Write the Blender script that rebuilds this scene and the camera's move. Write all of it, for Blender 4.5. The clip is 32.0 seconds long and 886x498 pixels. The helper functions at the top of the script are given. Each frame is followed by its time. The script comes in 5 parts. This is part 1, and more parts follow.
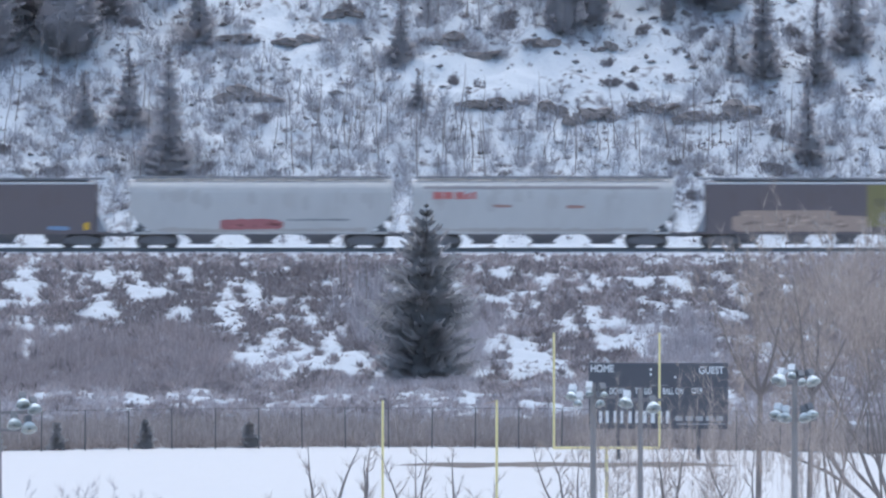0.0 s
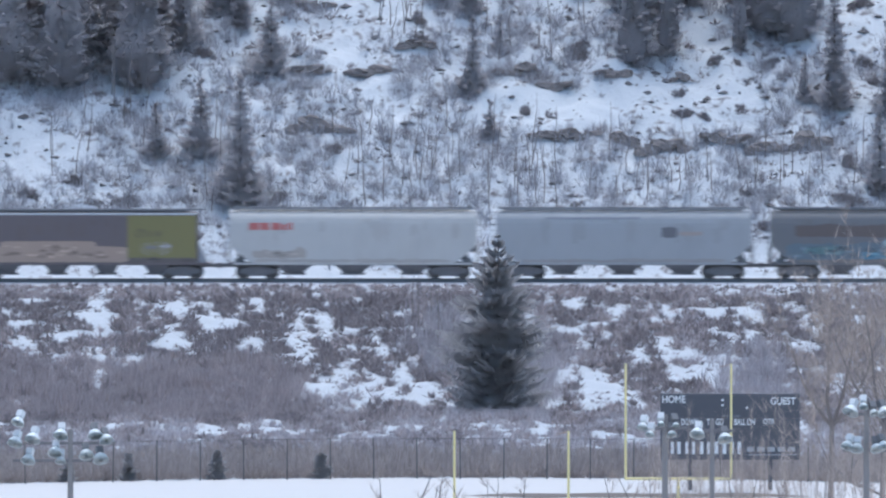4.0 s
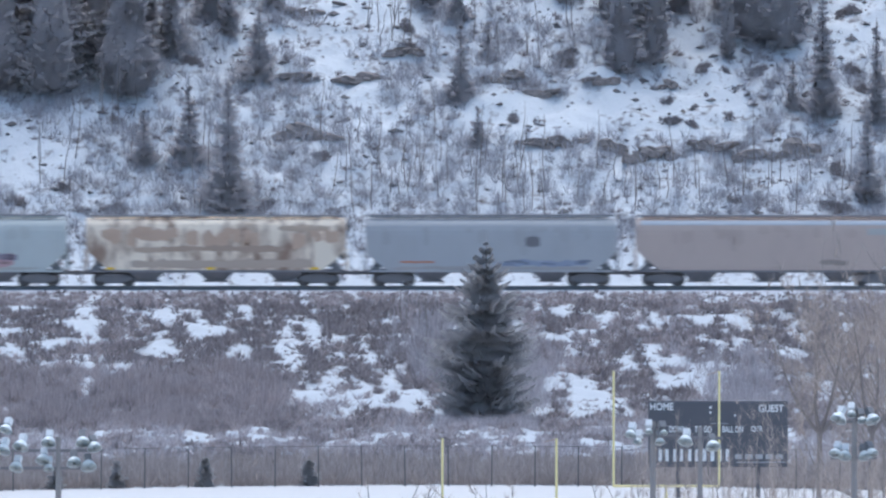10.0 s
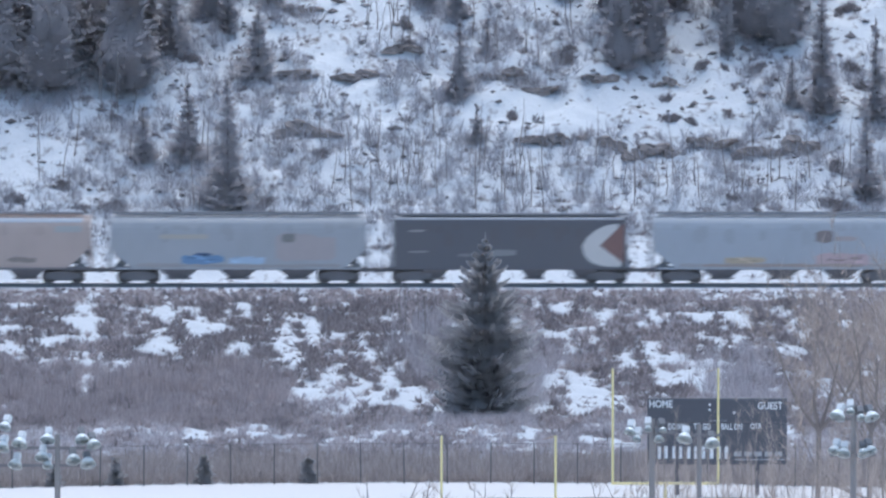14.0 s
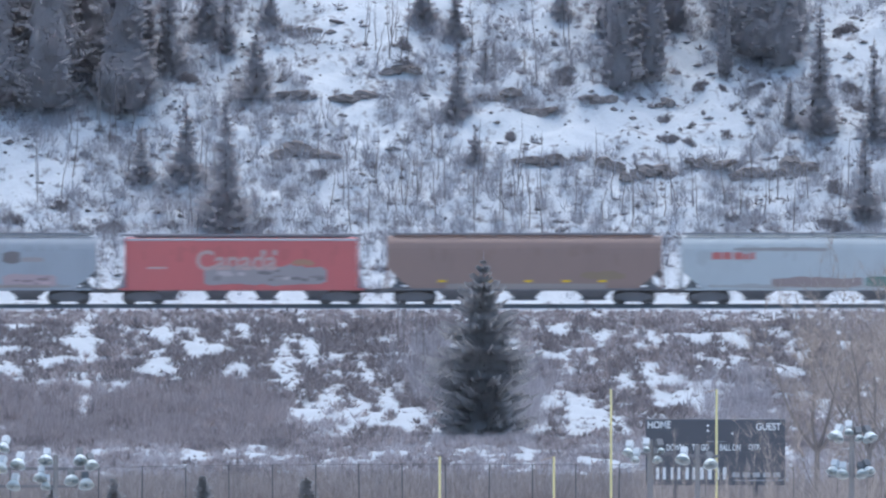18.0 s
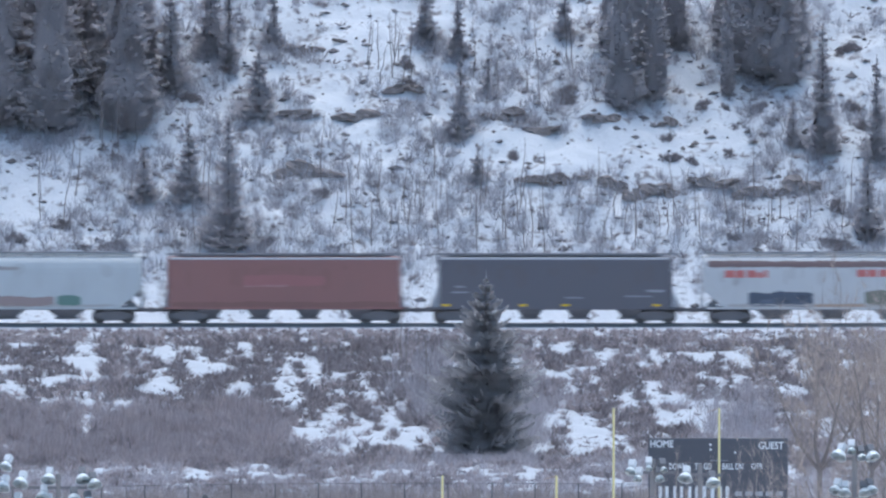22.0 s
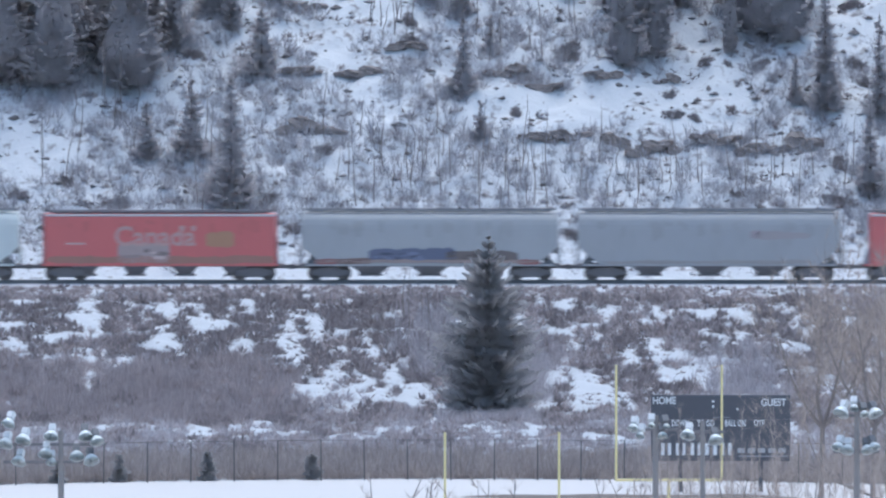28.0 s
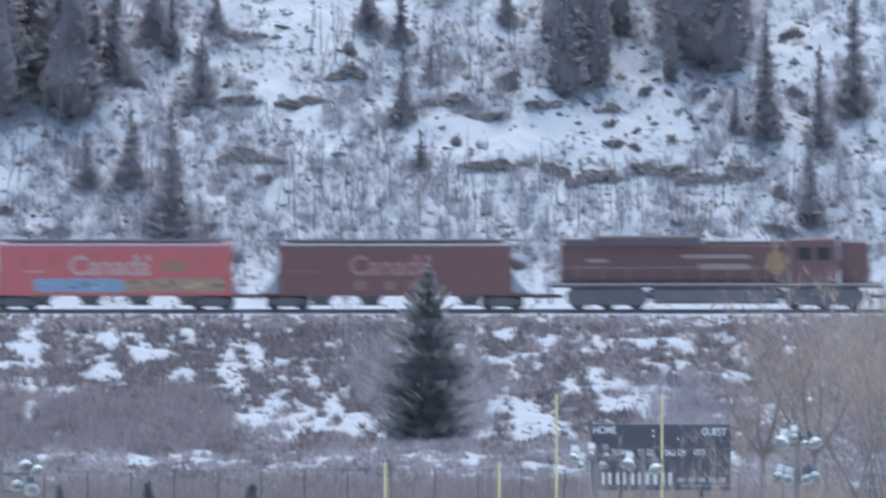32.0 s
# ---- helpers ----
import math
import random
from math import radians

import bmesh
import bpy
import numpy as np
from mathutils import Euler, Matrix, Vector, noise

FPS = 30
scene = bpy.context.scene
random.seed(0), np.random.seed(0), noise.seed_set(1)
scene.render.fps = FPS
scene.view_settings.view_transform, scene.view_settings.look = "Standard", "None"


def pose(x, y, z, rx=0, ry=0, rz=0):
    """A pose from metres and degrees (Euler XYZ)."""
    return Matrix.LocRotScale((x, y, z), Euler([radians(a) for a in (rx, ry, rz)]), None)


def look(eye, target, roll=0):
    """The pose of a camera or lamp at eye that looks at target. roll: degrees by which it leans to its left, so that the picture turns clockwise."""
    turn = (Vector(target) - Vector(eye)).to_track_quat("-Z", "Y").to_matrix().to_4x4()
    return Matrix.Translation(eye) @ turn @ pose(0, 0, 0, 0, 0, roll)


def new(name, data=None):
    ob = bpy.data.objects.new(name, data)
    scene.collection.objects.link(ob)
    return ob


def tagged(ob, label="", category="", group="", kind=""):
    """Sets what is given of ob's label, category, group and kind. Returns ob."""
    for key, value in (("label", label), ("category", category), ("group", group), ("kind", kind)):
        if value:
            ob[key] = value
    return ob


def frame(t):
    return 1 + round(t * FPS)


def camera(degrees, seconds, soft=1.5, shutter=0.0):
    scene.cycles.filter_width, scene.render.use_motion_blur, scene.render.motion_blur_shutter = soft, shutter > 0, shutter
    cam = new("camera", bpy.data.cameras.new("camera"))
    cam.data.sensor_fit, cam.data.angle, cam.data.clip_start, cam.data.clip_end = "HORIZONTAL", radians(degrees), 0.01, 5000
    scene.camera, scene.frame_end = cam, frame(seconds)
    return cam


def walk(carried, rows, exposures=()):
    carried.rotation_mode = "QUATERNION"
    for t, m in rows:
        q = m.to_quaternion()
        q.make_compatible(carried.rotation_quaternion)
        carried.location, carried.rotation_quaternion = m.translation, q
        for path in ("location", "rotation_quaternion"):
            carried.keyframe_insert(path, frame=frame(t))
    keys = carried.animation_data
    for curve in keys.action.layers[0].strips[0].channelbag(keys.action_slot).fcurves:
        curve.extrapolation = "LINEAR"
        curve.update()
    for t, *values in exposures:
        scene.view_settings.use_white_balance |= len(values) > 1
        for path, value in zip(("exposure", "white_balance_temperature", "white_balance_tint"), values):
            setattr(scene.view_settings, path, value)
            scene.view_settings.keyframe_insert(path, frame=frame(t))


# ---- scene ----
# A telephoto camera on the far bank of the valley, 54 m over a playing field, turning on its stand.
cam = camera(2.0197, 32.0, soft=2.3, shutter=0.8)
EYE = (0.0, -1600.0, 54.0)
# seconds, degrees to the left, degrees up
ROWS = [
    (0.0, -0.1381, -1.7208), (0.5, -0.1400, -1.6990), (1.0, -0.1341, -1.6990), (1.5, -0.1361, -1.6871),
    (2.0, -0.1144, -1.6674), (2.5, -0.0335, -1.6418), (3.0, 0.0118, -1.6261), (3.5, 0.0256, -1.6439),
    (5.5, 0.0198, -1.6557), (5.7, 0.0161, -1.6159), (6.0, 0.0197, -1.5827), (6.2, 0.0187, -1.6423),
    (6.3, 0.0167, -1.6706), (6.5, 0.0178, -1.6636), (6.7, 0.0116, -1.6642), (6.8, 0.0090, -1.6874),
    (7.0, 0.0079, -1.6793), (7.2, 0.0039, -1.7350), (7.3, 0.0026, -1.7513), (7.5, 0.0039, -1.7661),
    (7.7, 0.0019, -1.7827), (7.8, 0.0013, -1.7685), (8.0, 0.0019, -1.7760), (8.2, 0.0000, -1.7569),
    (8.3, 0.0000, -1.7711), (8.5, -0.0118, -1.7128), (8.7, -0.0155, -1.6384), (8.8, -0.0148, -1.6003),
    (9.0, -0.0059, -1.5807), (9.2, -0.0039, -1.5769), (9.3, -0.0039, -1.5913), (9.5, -0.0019, -1.5926),
    (9.7, -0.0039, -1.6069), (10.0, -0.0019, -1.6339), (10.5, -0.0040, -1.6044), (11.0, 0.0019, -1.6182),
    (11.5, 0.0019, -1.6064), (12.0, 0.0000, -1.5827), (12.5, 0.0019, -1.6004), (13.0, 0.0000, -1.6320),
    (13.5, -0.0019, -1.6833), (14.0, -0.0040, -1.6400), (14.5, -0.0059, -1.6182), (16.5, -0.0059, -1.6142),
    (17.0, -0.0040, -1.6024), (17.5, -0.0098, -1.6024), (18.0, -0.0079, -1.5924), (18.5, -0.0059, -1.5867),
    (19.0, -0.0059, -1.5630), (19.5, -0.0059, -1.5530), (20.0, -0.0019, -1.5610), (20.5, -0.0019, -1.5650),
    (21.0, -0.0040, -1.5551), (21.5, 0.0000, -1.5452), (22.0, -0.0019, -1.5492), (22.5, -0.0059, -1.5609),
    (23.0, -0.0059, -1.5708), (23.5, -0.0098, -1.5670), (24.0, -0.0099, -1.5709), (24.5, -0.0079, -1.5728),
    (25.0, -0.0118, -1.5807), (25.5, -0.0138, -1.6221), (27.5, -0.0019, -1.6498), (28.0, 0.0040, -1.6478),
    (28.5, 0.0000, -1.6379), (29.0, -0.0019, -1.6162), (29.5, -0.0040, -1.5905), (30.0, -0.0059, -1.5788),
    (30.5, -0.0019, -1.5738), (30.6, -0.0053, -1.5722), (30.7, -0.0080, -1.5669), (30.8, -0.0173, -1.5682),
    (30.9, -0.0265, -1.5735), (31.0, -0.0306, -1.5847), (31.1, -0.0465, -1.5922), (31.2, -0.0545, -1.5855),
    (31.3, -0.0545, -1.5855), (31.4, -0.0531, -1.5775), (31.5, -0.0690, -1.5738), (31.6, -0.0863, -1.5630),
    (31.7, -0.0915, -1.5630), (31.8, -0.0953, -1.5775), (31.9, -0.1116, -1.5695), (32.0, -0.1322, -1.5807),
]
walk(cam, [(t, pose(*EYE, 90 + up, 0, left)) for t, left, up in ROWS], [(t, stops, 5740, 2.5) for t, stops in ((0.0, 0.48), (6.0, 0.48), (12.0, 0.49), (14.0, 0.53), (21.0, 0.53), (25.0, 0.46), (29.0, 0.50), (32.0, 0.50))])

# ---- light: a winter day under thin cloud ----
world = bpy.data.worlds.new("overcast_sky")
scene.world = world
world.use_nodes = True
wt = world.node_tree
wt.nodes.clear()
sky = wt.nodes.new("ShaderNodeTexSky")
sky.sky_type = "NISHITA"
sky.sun_disc = False
sky.sun_elevation, sky.sun_rotation = radians(75), radians(8)
sky.air_density, sky.dust_density, sky.ozone_density = 1.0, 3.0, 1.0
back = wt.nodes.new("ShaderNodeBackground")
back.inputs["Strength"].default_value = 0.15
wout = wt.nodes.new("ShaderNodeOutputWorld")
wt.links.new(sky.outputs[0], back.inputs[0])
wt.links.new(back.outputs[0], wout.inputs[0])
sun_data = bpy.data.lights.new("sun", "SUN")
sun_data.energy, sun_data.angle, sun_data.color = 0.72, radians(60), (1.0, 0.94, 0.93)
sun = new("sun", sun_data)
sun.matrix_world = look((8, 52, 200), (0, 0, 0))

# ---- materials ----
MATS = {}


def mat(name, col, rough=0.8, metal=0.0, vary=0.12, scale=1.2, fine=14.0, bump=0.3, second=None, amount=0.45, soft=0.12, streak=1.0, per_object=0.0, dist=0.02, islands=0.0, stretch=1.0, thin=0.0):
    """A surface with broad stains and fine grain. second: a colour of dirt, snow or rust that lies in patches."""
    if name in MATS:
        return MATS[name]
    m = bpy.data.materials.new(name)
    m.use_nodes = True
    nt = m.node_tree
    n, l = nt.nodes, nt.links
    b = n["Principled BSDF"]
    b.inputs["Roughness"].default_value, b.inputs["Metallic"].default_value = rough, metal
    tc = n.new("ShaderNodeTexCoord")
    mp = n.new("ShaderNodeMapping")
    mp.inputs["Scale"].default_value = (1, 1 / stretch, streak)
    l.new(tc.outputs["Object"], mp.inputs[0])
    broad = n.new("ShaderNodeTexNoise")
    broad.inputs["Scale"].default_value, broad.inputs["Detail"].default_value = scale, 6
    grain = n.new("ShaderNodeTexNoise")
    grain.inputs["Scale"].default_value, grain.inputs["Detail"].default_value = fine, 4
    for node in (broad, grain):
        l.new(mp.outputs[0], node.inputs["Vector"])
    mix = n.new("ShaderNodeMix")
    mix.data_type = "RGBA"
    mix.inputs[6].default_value = (*[c * (1 - vary) for c in col], 1)
    mix.inputs[7].default_value = (*[min(1, c * (1 + vary)) for c in col], 1)
    add = n.new("ShaderNodeMath")
    add.operation = "MULTIPLY_ADD"
    l.new(grain.outputs[0], add.inputs[0])
    add.inputs[1].default_value = 0.5
    half = n.new("ShaderNodeMath")
    half.operation = "MULTIPLY"
    l.new(broad.outputs[0], half.inputs[0])
    half.inputs[1].default_value = 0.5
    l.new(half.outputs[0], add.inputs[2])
    l.new(add.outputs[0], mix.inputs[0])
    out = mix.outputs[2]
    if second:
        ramp = n.new("ShaderNodeValToRGB")
        ramp.color_ramp.elements[0].position, ramp.color_ramp.elements[1].position = 1 - amount - soft, 1 - amount + soft
        l.new(add.outputs[0], ramp.inputs[0])
        two = n.new("ShaderNodeMix")
        two.data_type = "RGBA"
        l.new(ramp.outputs[0], two.inputs[0])
        l.new(out, two.inputs[6])
        two.inputs[7].default_value = (*second, 1)
        out = two.outputs[2]
    if per_object or islands:
        hv = n.new("ShaderNodeHueSaturation")
        mr = n.new("ShaderNodeMapRange")
        spread = per_object or islands
        mr.inputs[3].default_value, mr.inputs[4].default_value = 1 - spread, 1 + spread
        if per_object:
            l.new(n.new("ShaderNodeObjectInfo").outputs["Random"], mr.inputs[0])
        else:
            l.new(n.new("ShaderNodeNewGeometry").outputs["Random Per Island"], mr.inputs[0])
        l.new(mr.outputs[0], hv.inputs["Value"])
        l.new(out, hv.inputs["Color"])
        out = hv.outputs[0]
    l.new(out, b.inputs["Base Color"])
    if bump:
        bp = n.new("ShaderNodeBump")
        bp.inputs["Strength"].default_value, bp.inputs["Distance"].default_value = bump, dist
        l.new(add.outputs[0], bp.inputs["Height"])
        l.new(bp.outputs[0], b.inputs["Normal"])
    if thin:
        through_light = n.new("ShaderNodeBsdfTranslucent")
        l.new(out, through_light.inputs[0])
        both = n.new("ShaderNodeMixShader")
        both.inputs[0].default_value = thin
        l.new(b.outputs[0], both.inputs[1])
        l.new(through_light.outputs[0], both.inputs[2])
        l.new(both.outputs[0], n["Material Output"].inputs[0])
    MATS[name] = m
    return m


SNOW = mat("snow", (0.625, 0.597, 0.58), 0.7, vary=0.05, scale=0.35, fine=2.4, bump=0.6, dist=0.15)
SLOPE = mat("hillside_snow", (0.625, 0.645, 0.67), 0.75, vary=0.06, scale=0.5, fine=2.0, bump=0.7, dist=0.15, second=(0.24, 0.22, 0.225), amount=0.39, soft=0.06)
BANK = mat("patchy_bank_snow", (0.51, 0.53, 0.56), 0.75, vary=0.06, scale=0.45, fine=1.5, bump=0.7, dist=0.15, second=(0.24, 0.20, 0.205), amount=0.36, soft=0.05, stretch=5.0)
TRACKSIDE = mat("trackside_snow", (0.56, 0.58, 0.62), 0.8, vary=0.10, scale=0.4, fine=2.0, bump=0.5, dist=0.1, second=(0.42, 0.42, 0.45), amount=0.42, soft=0.12, stretch=3.0)
EARTH = mat("bare_earth", (0.17, 0.14, 0.12), 0.9, vary=0.3, scale=0.8, fine=5)
ROCK = mat("weathered_rock", (0.31, 0.27, 0.255), 0.9, vary=0.35, scale=1.5, fine=7, bump=0.8, dist=0.08)
STONE = mat("dark_stone", (0.19, 0.175, 0.175), 0.9, vary=0.3, islands=0.35)
TWIG = mat("red_brown_twigs", (0.42, 0.365, 0.365), 0.9, vary=0.25, scale=0.5, bump=0, islands=0.3, thin=0.3)
TWIG_DARK = mat("dark_twigs", (0.28, 0.245, 0.25), 0.9, vary=0.25, bump=0, islands=0.3, thin=0.3)
TWIG_GREY = mat("grey_twigs", (0.48, 0.44, 0.455), 0.9, vary=0.25, scale=0.5, bump=0, islands=0.3, thin=0.3)
TWIG_WARM = mat("brown_twigs", (0.45, 0.38, 0.34), 0.9, vary=0.25, scale=0.5, bump=0, islands=0.3, thin=0.3)
TWIG_SILVER = mat("silver_grey_twigs", (0.46, 0.455, 0.49), 0.9, vary=0.25, scale=0.5, bump=0, islands=0.3, thin=0.3)
BUSH = mat("dense_dark_twigs", (0.32, 0.29, 0.295), 0.9, vary=0.25, bump=0, islands=0.3, thin=0.1)
GRASS = mat("dead_grass", (0.40, 0.345, 0.325), 0.9, vary=0.25, scale=0.4, bump=0, islands=0.3, thin=0.3)
BARK = mat("bare_bark", (0.25, 0.215, 0.2), 0.9, vary=0.3, fine=9)
BARK_DARK = mat("dark_bark", (0.14, 0.12, 0.115), 0.9, vary=0.3, fine=9)
# Both needle colours are lightened to stand in for haze over the distance.
NEEDLES = mat("haze_paled_hill_needles", (0.58, 0.55, 0.56), 0.85, vary=0.08, scale=0.9, fine=5.0, bump=0, islands=0.05, thin=0.5)
SPRUCE = mat("haze_paled_spruce_needles", (0.54, 0.52, 0.52), 0.85, vary=0.08, scale=0.9, fine=5.0, bump=0, islands=0.05, thin=0.7)
STEEL = mat("rail_steel", (0.25, 0.25, 0.26), 0.6, 0.3, vary=0.3)
GALV = mat("galvanised_steel", (0.22, 0.22, 0.23), 0.55, 0.3, vary=0.15)
MESH_WIRE = mat("fence_wire", (0.13, 0.13, 0.135), 0.6, 0.3)
YELLOW = mat("yellow_paint", (0.85, 0.74, 0.36), 0.5, vary=0.1, fine=6)
BOARD = mat("dark_scoreboard_paint", (0.105, 0.107, 0.125), 0.5, vary=0.15, scale=0.5, fine=3)
WHITE = mat("white_paint", (0.75, 0.76, 0.77), 0.5, vary=0.06)
LENS = mat("floodlight_glass", (0.76, 0.80, 0.79), 0.35, vary=0.12, scale=2)
POLE = mat("grey_wooden_pole", (0.31, 0.285, 0.275), 0.85, vary=0.2, fine=5)
UNDER = mat("grimy_black_steel", (0.23, 0.215, 0.22), 0.8, vary=0.35, scale=2)
WHEEL = mat("worn_wheel_steel", (0.19, 0.175, 0.17), 0.7, 0.2, vary=0.3)
ROOFW = mat("galvanised_roof_walkway", (0.24, 0.24, 0.255), 0.6, 0.3)
REFLECT = mat("yellow_reflector", (0.85, 0.55, 0.06), 0.4)


# ---- mesh building ----
class Shape:
    """Collects points and faces of one mesh."""

    def __init__(self):
        self.v, self.f, self.count = [], [], 0

    def add(self, verts, faces):
        v = np.asarray(verts, float).reshape(-1, 3)
        self.v.append(v)
        self.f.extend([tuple(int(i) + self.count for i in q) for q in faces])
        self.count += len(v)
        return self

    def box(self, x0, x1, y0, y1, z0, z1, bevel=0.0):
        if bevel:
            b = bevel
            ring = lambda x, s: [(x, y0 + s, z0), (x, y1 - s, z0), (x, y1, z0 + s), (x, y1, z1 - s), (x, y1 - s, z1), (x, y0 + s, z1), (x, y0, z1 - s), (x, y0, z0 + s)]
            verts = ring(x0, b * 2) + ring(x0 + b, b) + ring(x1 - b, b) + ring(x1, b * 2)
            faces = [tuple(range(7, -1, -1)), tuple(range(24, 32))]
            for r in range(3):
                for i in range(8):
                    j = (i + 1) % 8
                    faces.append((r * 8 + i, r * 8 + j, r * 8 + 8 + j, r * 8 + 8 + i))
            return self.add(verts, faces)
        verts = [(x, y, z) for x in (x0, x1) for y in (y0, y1) for z in (z0, z1)]
        return self.add(verts, [(0, 1, 3, 2), (4, 6, 7, 5), (0, 4, 5, 1), (2, 3, 7, 6), (0, 2, 6, 4), (1, 5, 7, 3)])

    def tube(self, points, radii, sides=6, caps=True):
        pts = [Vector(p) for p in points]
        verts, faces = [], []
        for i, p in enumerate(pts):
            way = (pts[min(i + 1, len(pts) - 1)] - pts[max(i - 1, 0)]).normalized()
            a = way.orthogonal().normalized()
            if abs(way.z) < 0.9:
                a = way.cross(Vector((0, 0, 1))).normalized()
            b = way.cross(a)
            for k in range(sides):
                t = 2 * math.pi * k / sides
                verts.append(p + (a * math.cos(t) + b * math.sin(t)) * radii[i])
        for i in range(len(pts) - 1):
            for k in range(sides):
                q = (k + 1) % sides
                faces.append((i * sides + k, i * sides + q, i * sides + sides + q, i * sides + sides + k))
        if caps:
            faces += [tuple(range(sides - 1, -1, -1)), tuple(range((len(pts) - 1) * sides, len(pts) * sides))]
        return self.add(verts, faces)

    def prism(self, outline, y0, y1):
        """An outline of (x, z) drawn out from y0 to y1."""
        k = len(outline)
        verts = [(x, y0, z) for x, z in outline] + [(x, y1, z) for x, z in outline]
        return self.add(verts, [tuple(range(k)), tuple(range(2 * k - 1, k - 1, -1))] + [(i, i + k, (i + 1) % k + k, (i + 1) % k) for i in range(k)])

    def mesh(self, name, material, smooth=False):
        me = bpy.data.meshes.new(name)
        v = np.concatenate(self.v) if self.v else np.zeros((0, 3))
        me.from_pydata(v.tolist(), [], self.f)
        me.materials.append(material)
        if smooth:
            me.polygons.foreach_set("use_smooth", [True] * len(me.polygons))
        me.update()
        return me


def tri_mesh(name, tris, material):
    """A mesh of loose triangles from an array (n, 3, 3)."""
    n = len(tris)
    me = bpy.data.meshes.new(name)
    me.vertices.add(n * 3)
    me.vertices.foreach_set("co", np.asarray(tris, np.float32).ravel())
    me.loops.add(n * 3)
    me.loops.foreach_set("vertex_index", np.arange(n * 3, dtype=np.int32))
    me.polygons.add(n)
    me.polygons.foreach_set("loop_start", np.arange(0, n * 3, 3, dtype=np.int32))
    me.materials.append(material)
    me.update(calc_edges=True)
    return me


def thing(name, m=None, label="", category="", group="", kind=""):
    ob = new(name)
    ob.empty_display_size = 0.3
    ob.matrix_basis = m or Matrix()
    return tagged(ob, label, category, group, kind)


def part(name, shape, material, parent, label="", m=None, smooth=False):
    ob = new(name, shape.mesh(name, material, smooth) if isinstance(shape, Shape) else shape)
    ob.parent = parent
    if m:
        ob.matrix_basis = m
    return tagged(ob, label)

def letters(text, high, wide, x, z, parent, material, y=-0.17):
    """Raised words of the built-in font, fitted to a height and a width."""
    cu = bpy.data.curves.new("lettering", "FONT")
    cu.body, cu.size, cu.align_x, cu.extrude, cu.offset = text, 1.0, "LEFT", 0.006, 0.022
    tmp = new("lettering", cu)
    me = bpy.data.meshes.new_from_object(tmp)
    bpy.data.objects.remove(tmp)
    me.materials.clear()
    me.materials.append(material)
    xs, ys = [v.co.x for v in me.vertices], [v.co.y for v in me.vertices]
    for v in me.vertices:
        v.co.x = (v.co.x - min(xs)) / (max(xs) - min(xs)) * wide
        v.co.y = (v.co.y - min(ys)) / (max(ys) - min(ys)) * high
    part("lettering", me, material, parent, "", pose(x, y, z, 90, 0, 0))


# ---- ground: near bank, playing field, brushy flat, railway bank, hillside ----
PROFILE_Y = [-1700, -1596, -1400, -1250, -175, -85, -60, -14, -8, 5, 9, 14, 22, 60, 110, 200, 3000]
PROFILE_Z = [53, 52.2, 10, 0, 0, 0.2, 1.6, 5.3, 5.78, 5.78, 5.6, 5.6, 10.3, 34, 60, 85, 95]


def ripple(x, y):
    """Unevenness of natural ground, none on field and track."""
    lumps = 0.0
    for k, (ax, ay, size) in enumerate(((0.9, 0.31, 0.30), (-0.47, 0.83, 0.24), (1.7, -0.7, 0.15), (0.6, 1.9, 0.13), (2.9, 1.3, 0.07), (-2.2, 3.1, 0.06))):
        lumps = lumps + size * np.sin(ax * x + 1.7 * k + 1.3 * np.sin(ay * y * 0.7 + k)) * np.sin(ay * y + 0.6 * k + 0.9 * np.sin(ax * x * 0.6))
    bank = np.clip((y + 172) / 20, 0, 1) * np.clip((-13 - y) / 6, 0, 1) * 0.55
    hill = np.clip((y - 13) / 8, 0, 1)
    return lumps * (bank + hill) * np.clip((400 - np.abs(x)) / 100, 0, 1)


def ground_z(x, y):
    return np.interp(y, PROFILE_Y, PROFILE_Z) + ripple(np.asarray(x, float), np.asarray(y, float))


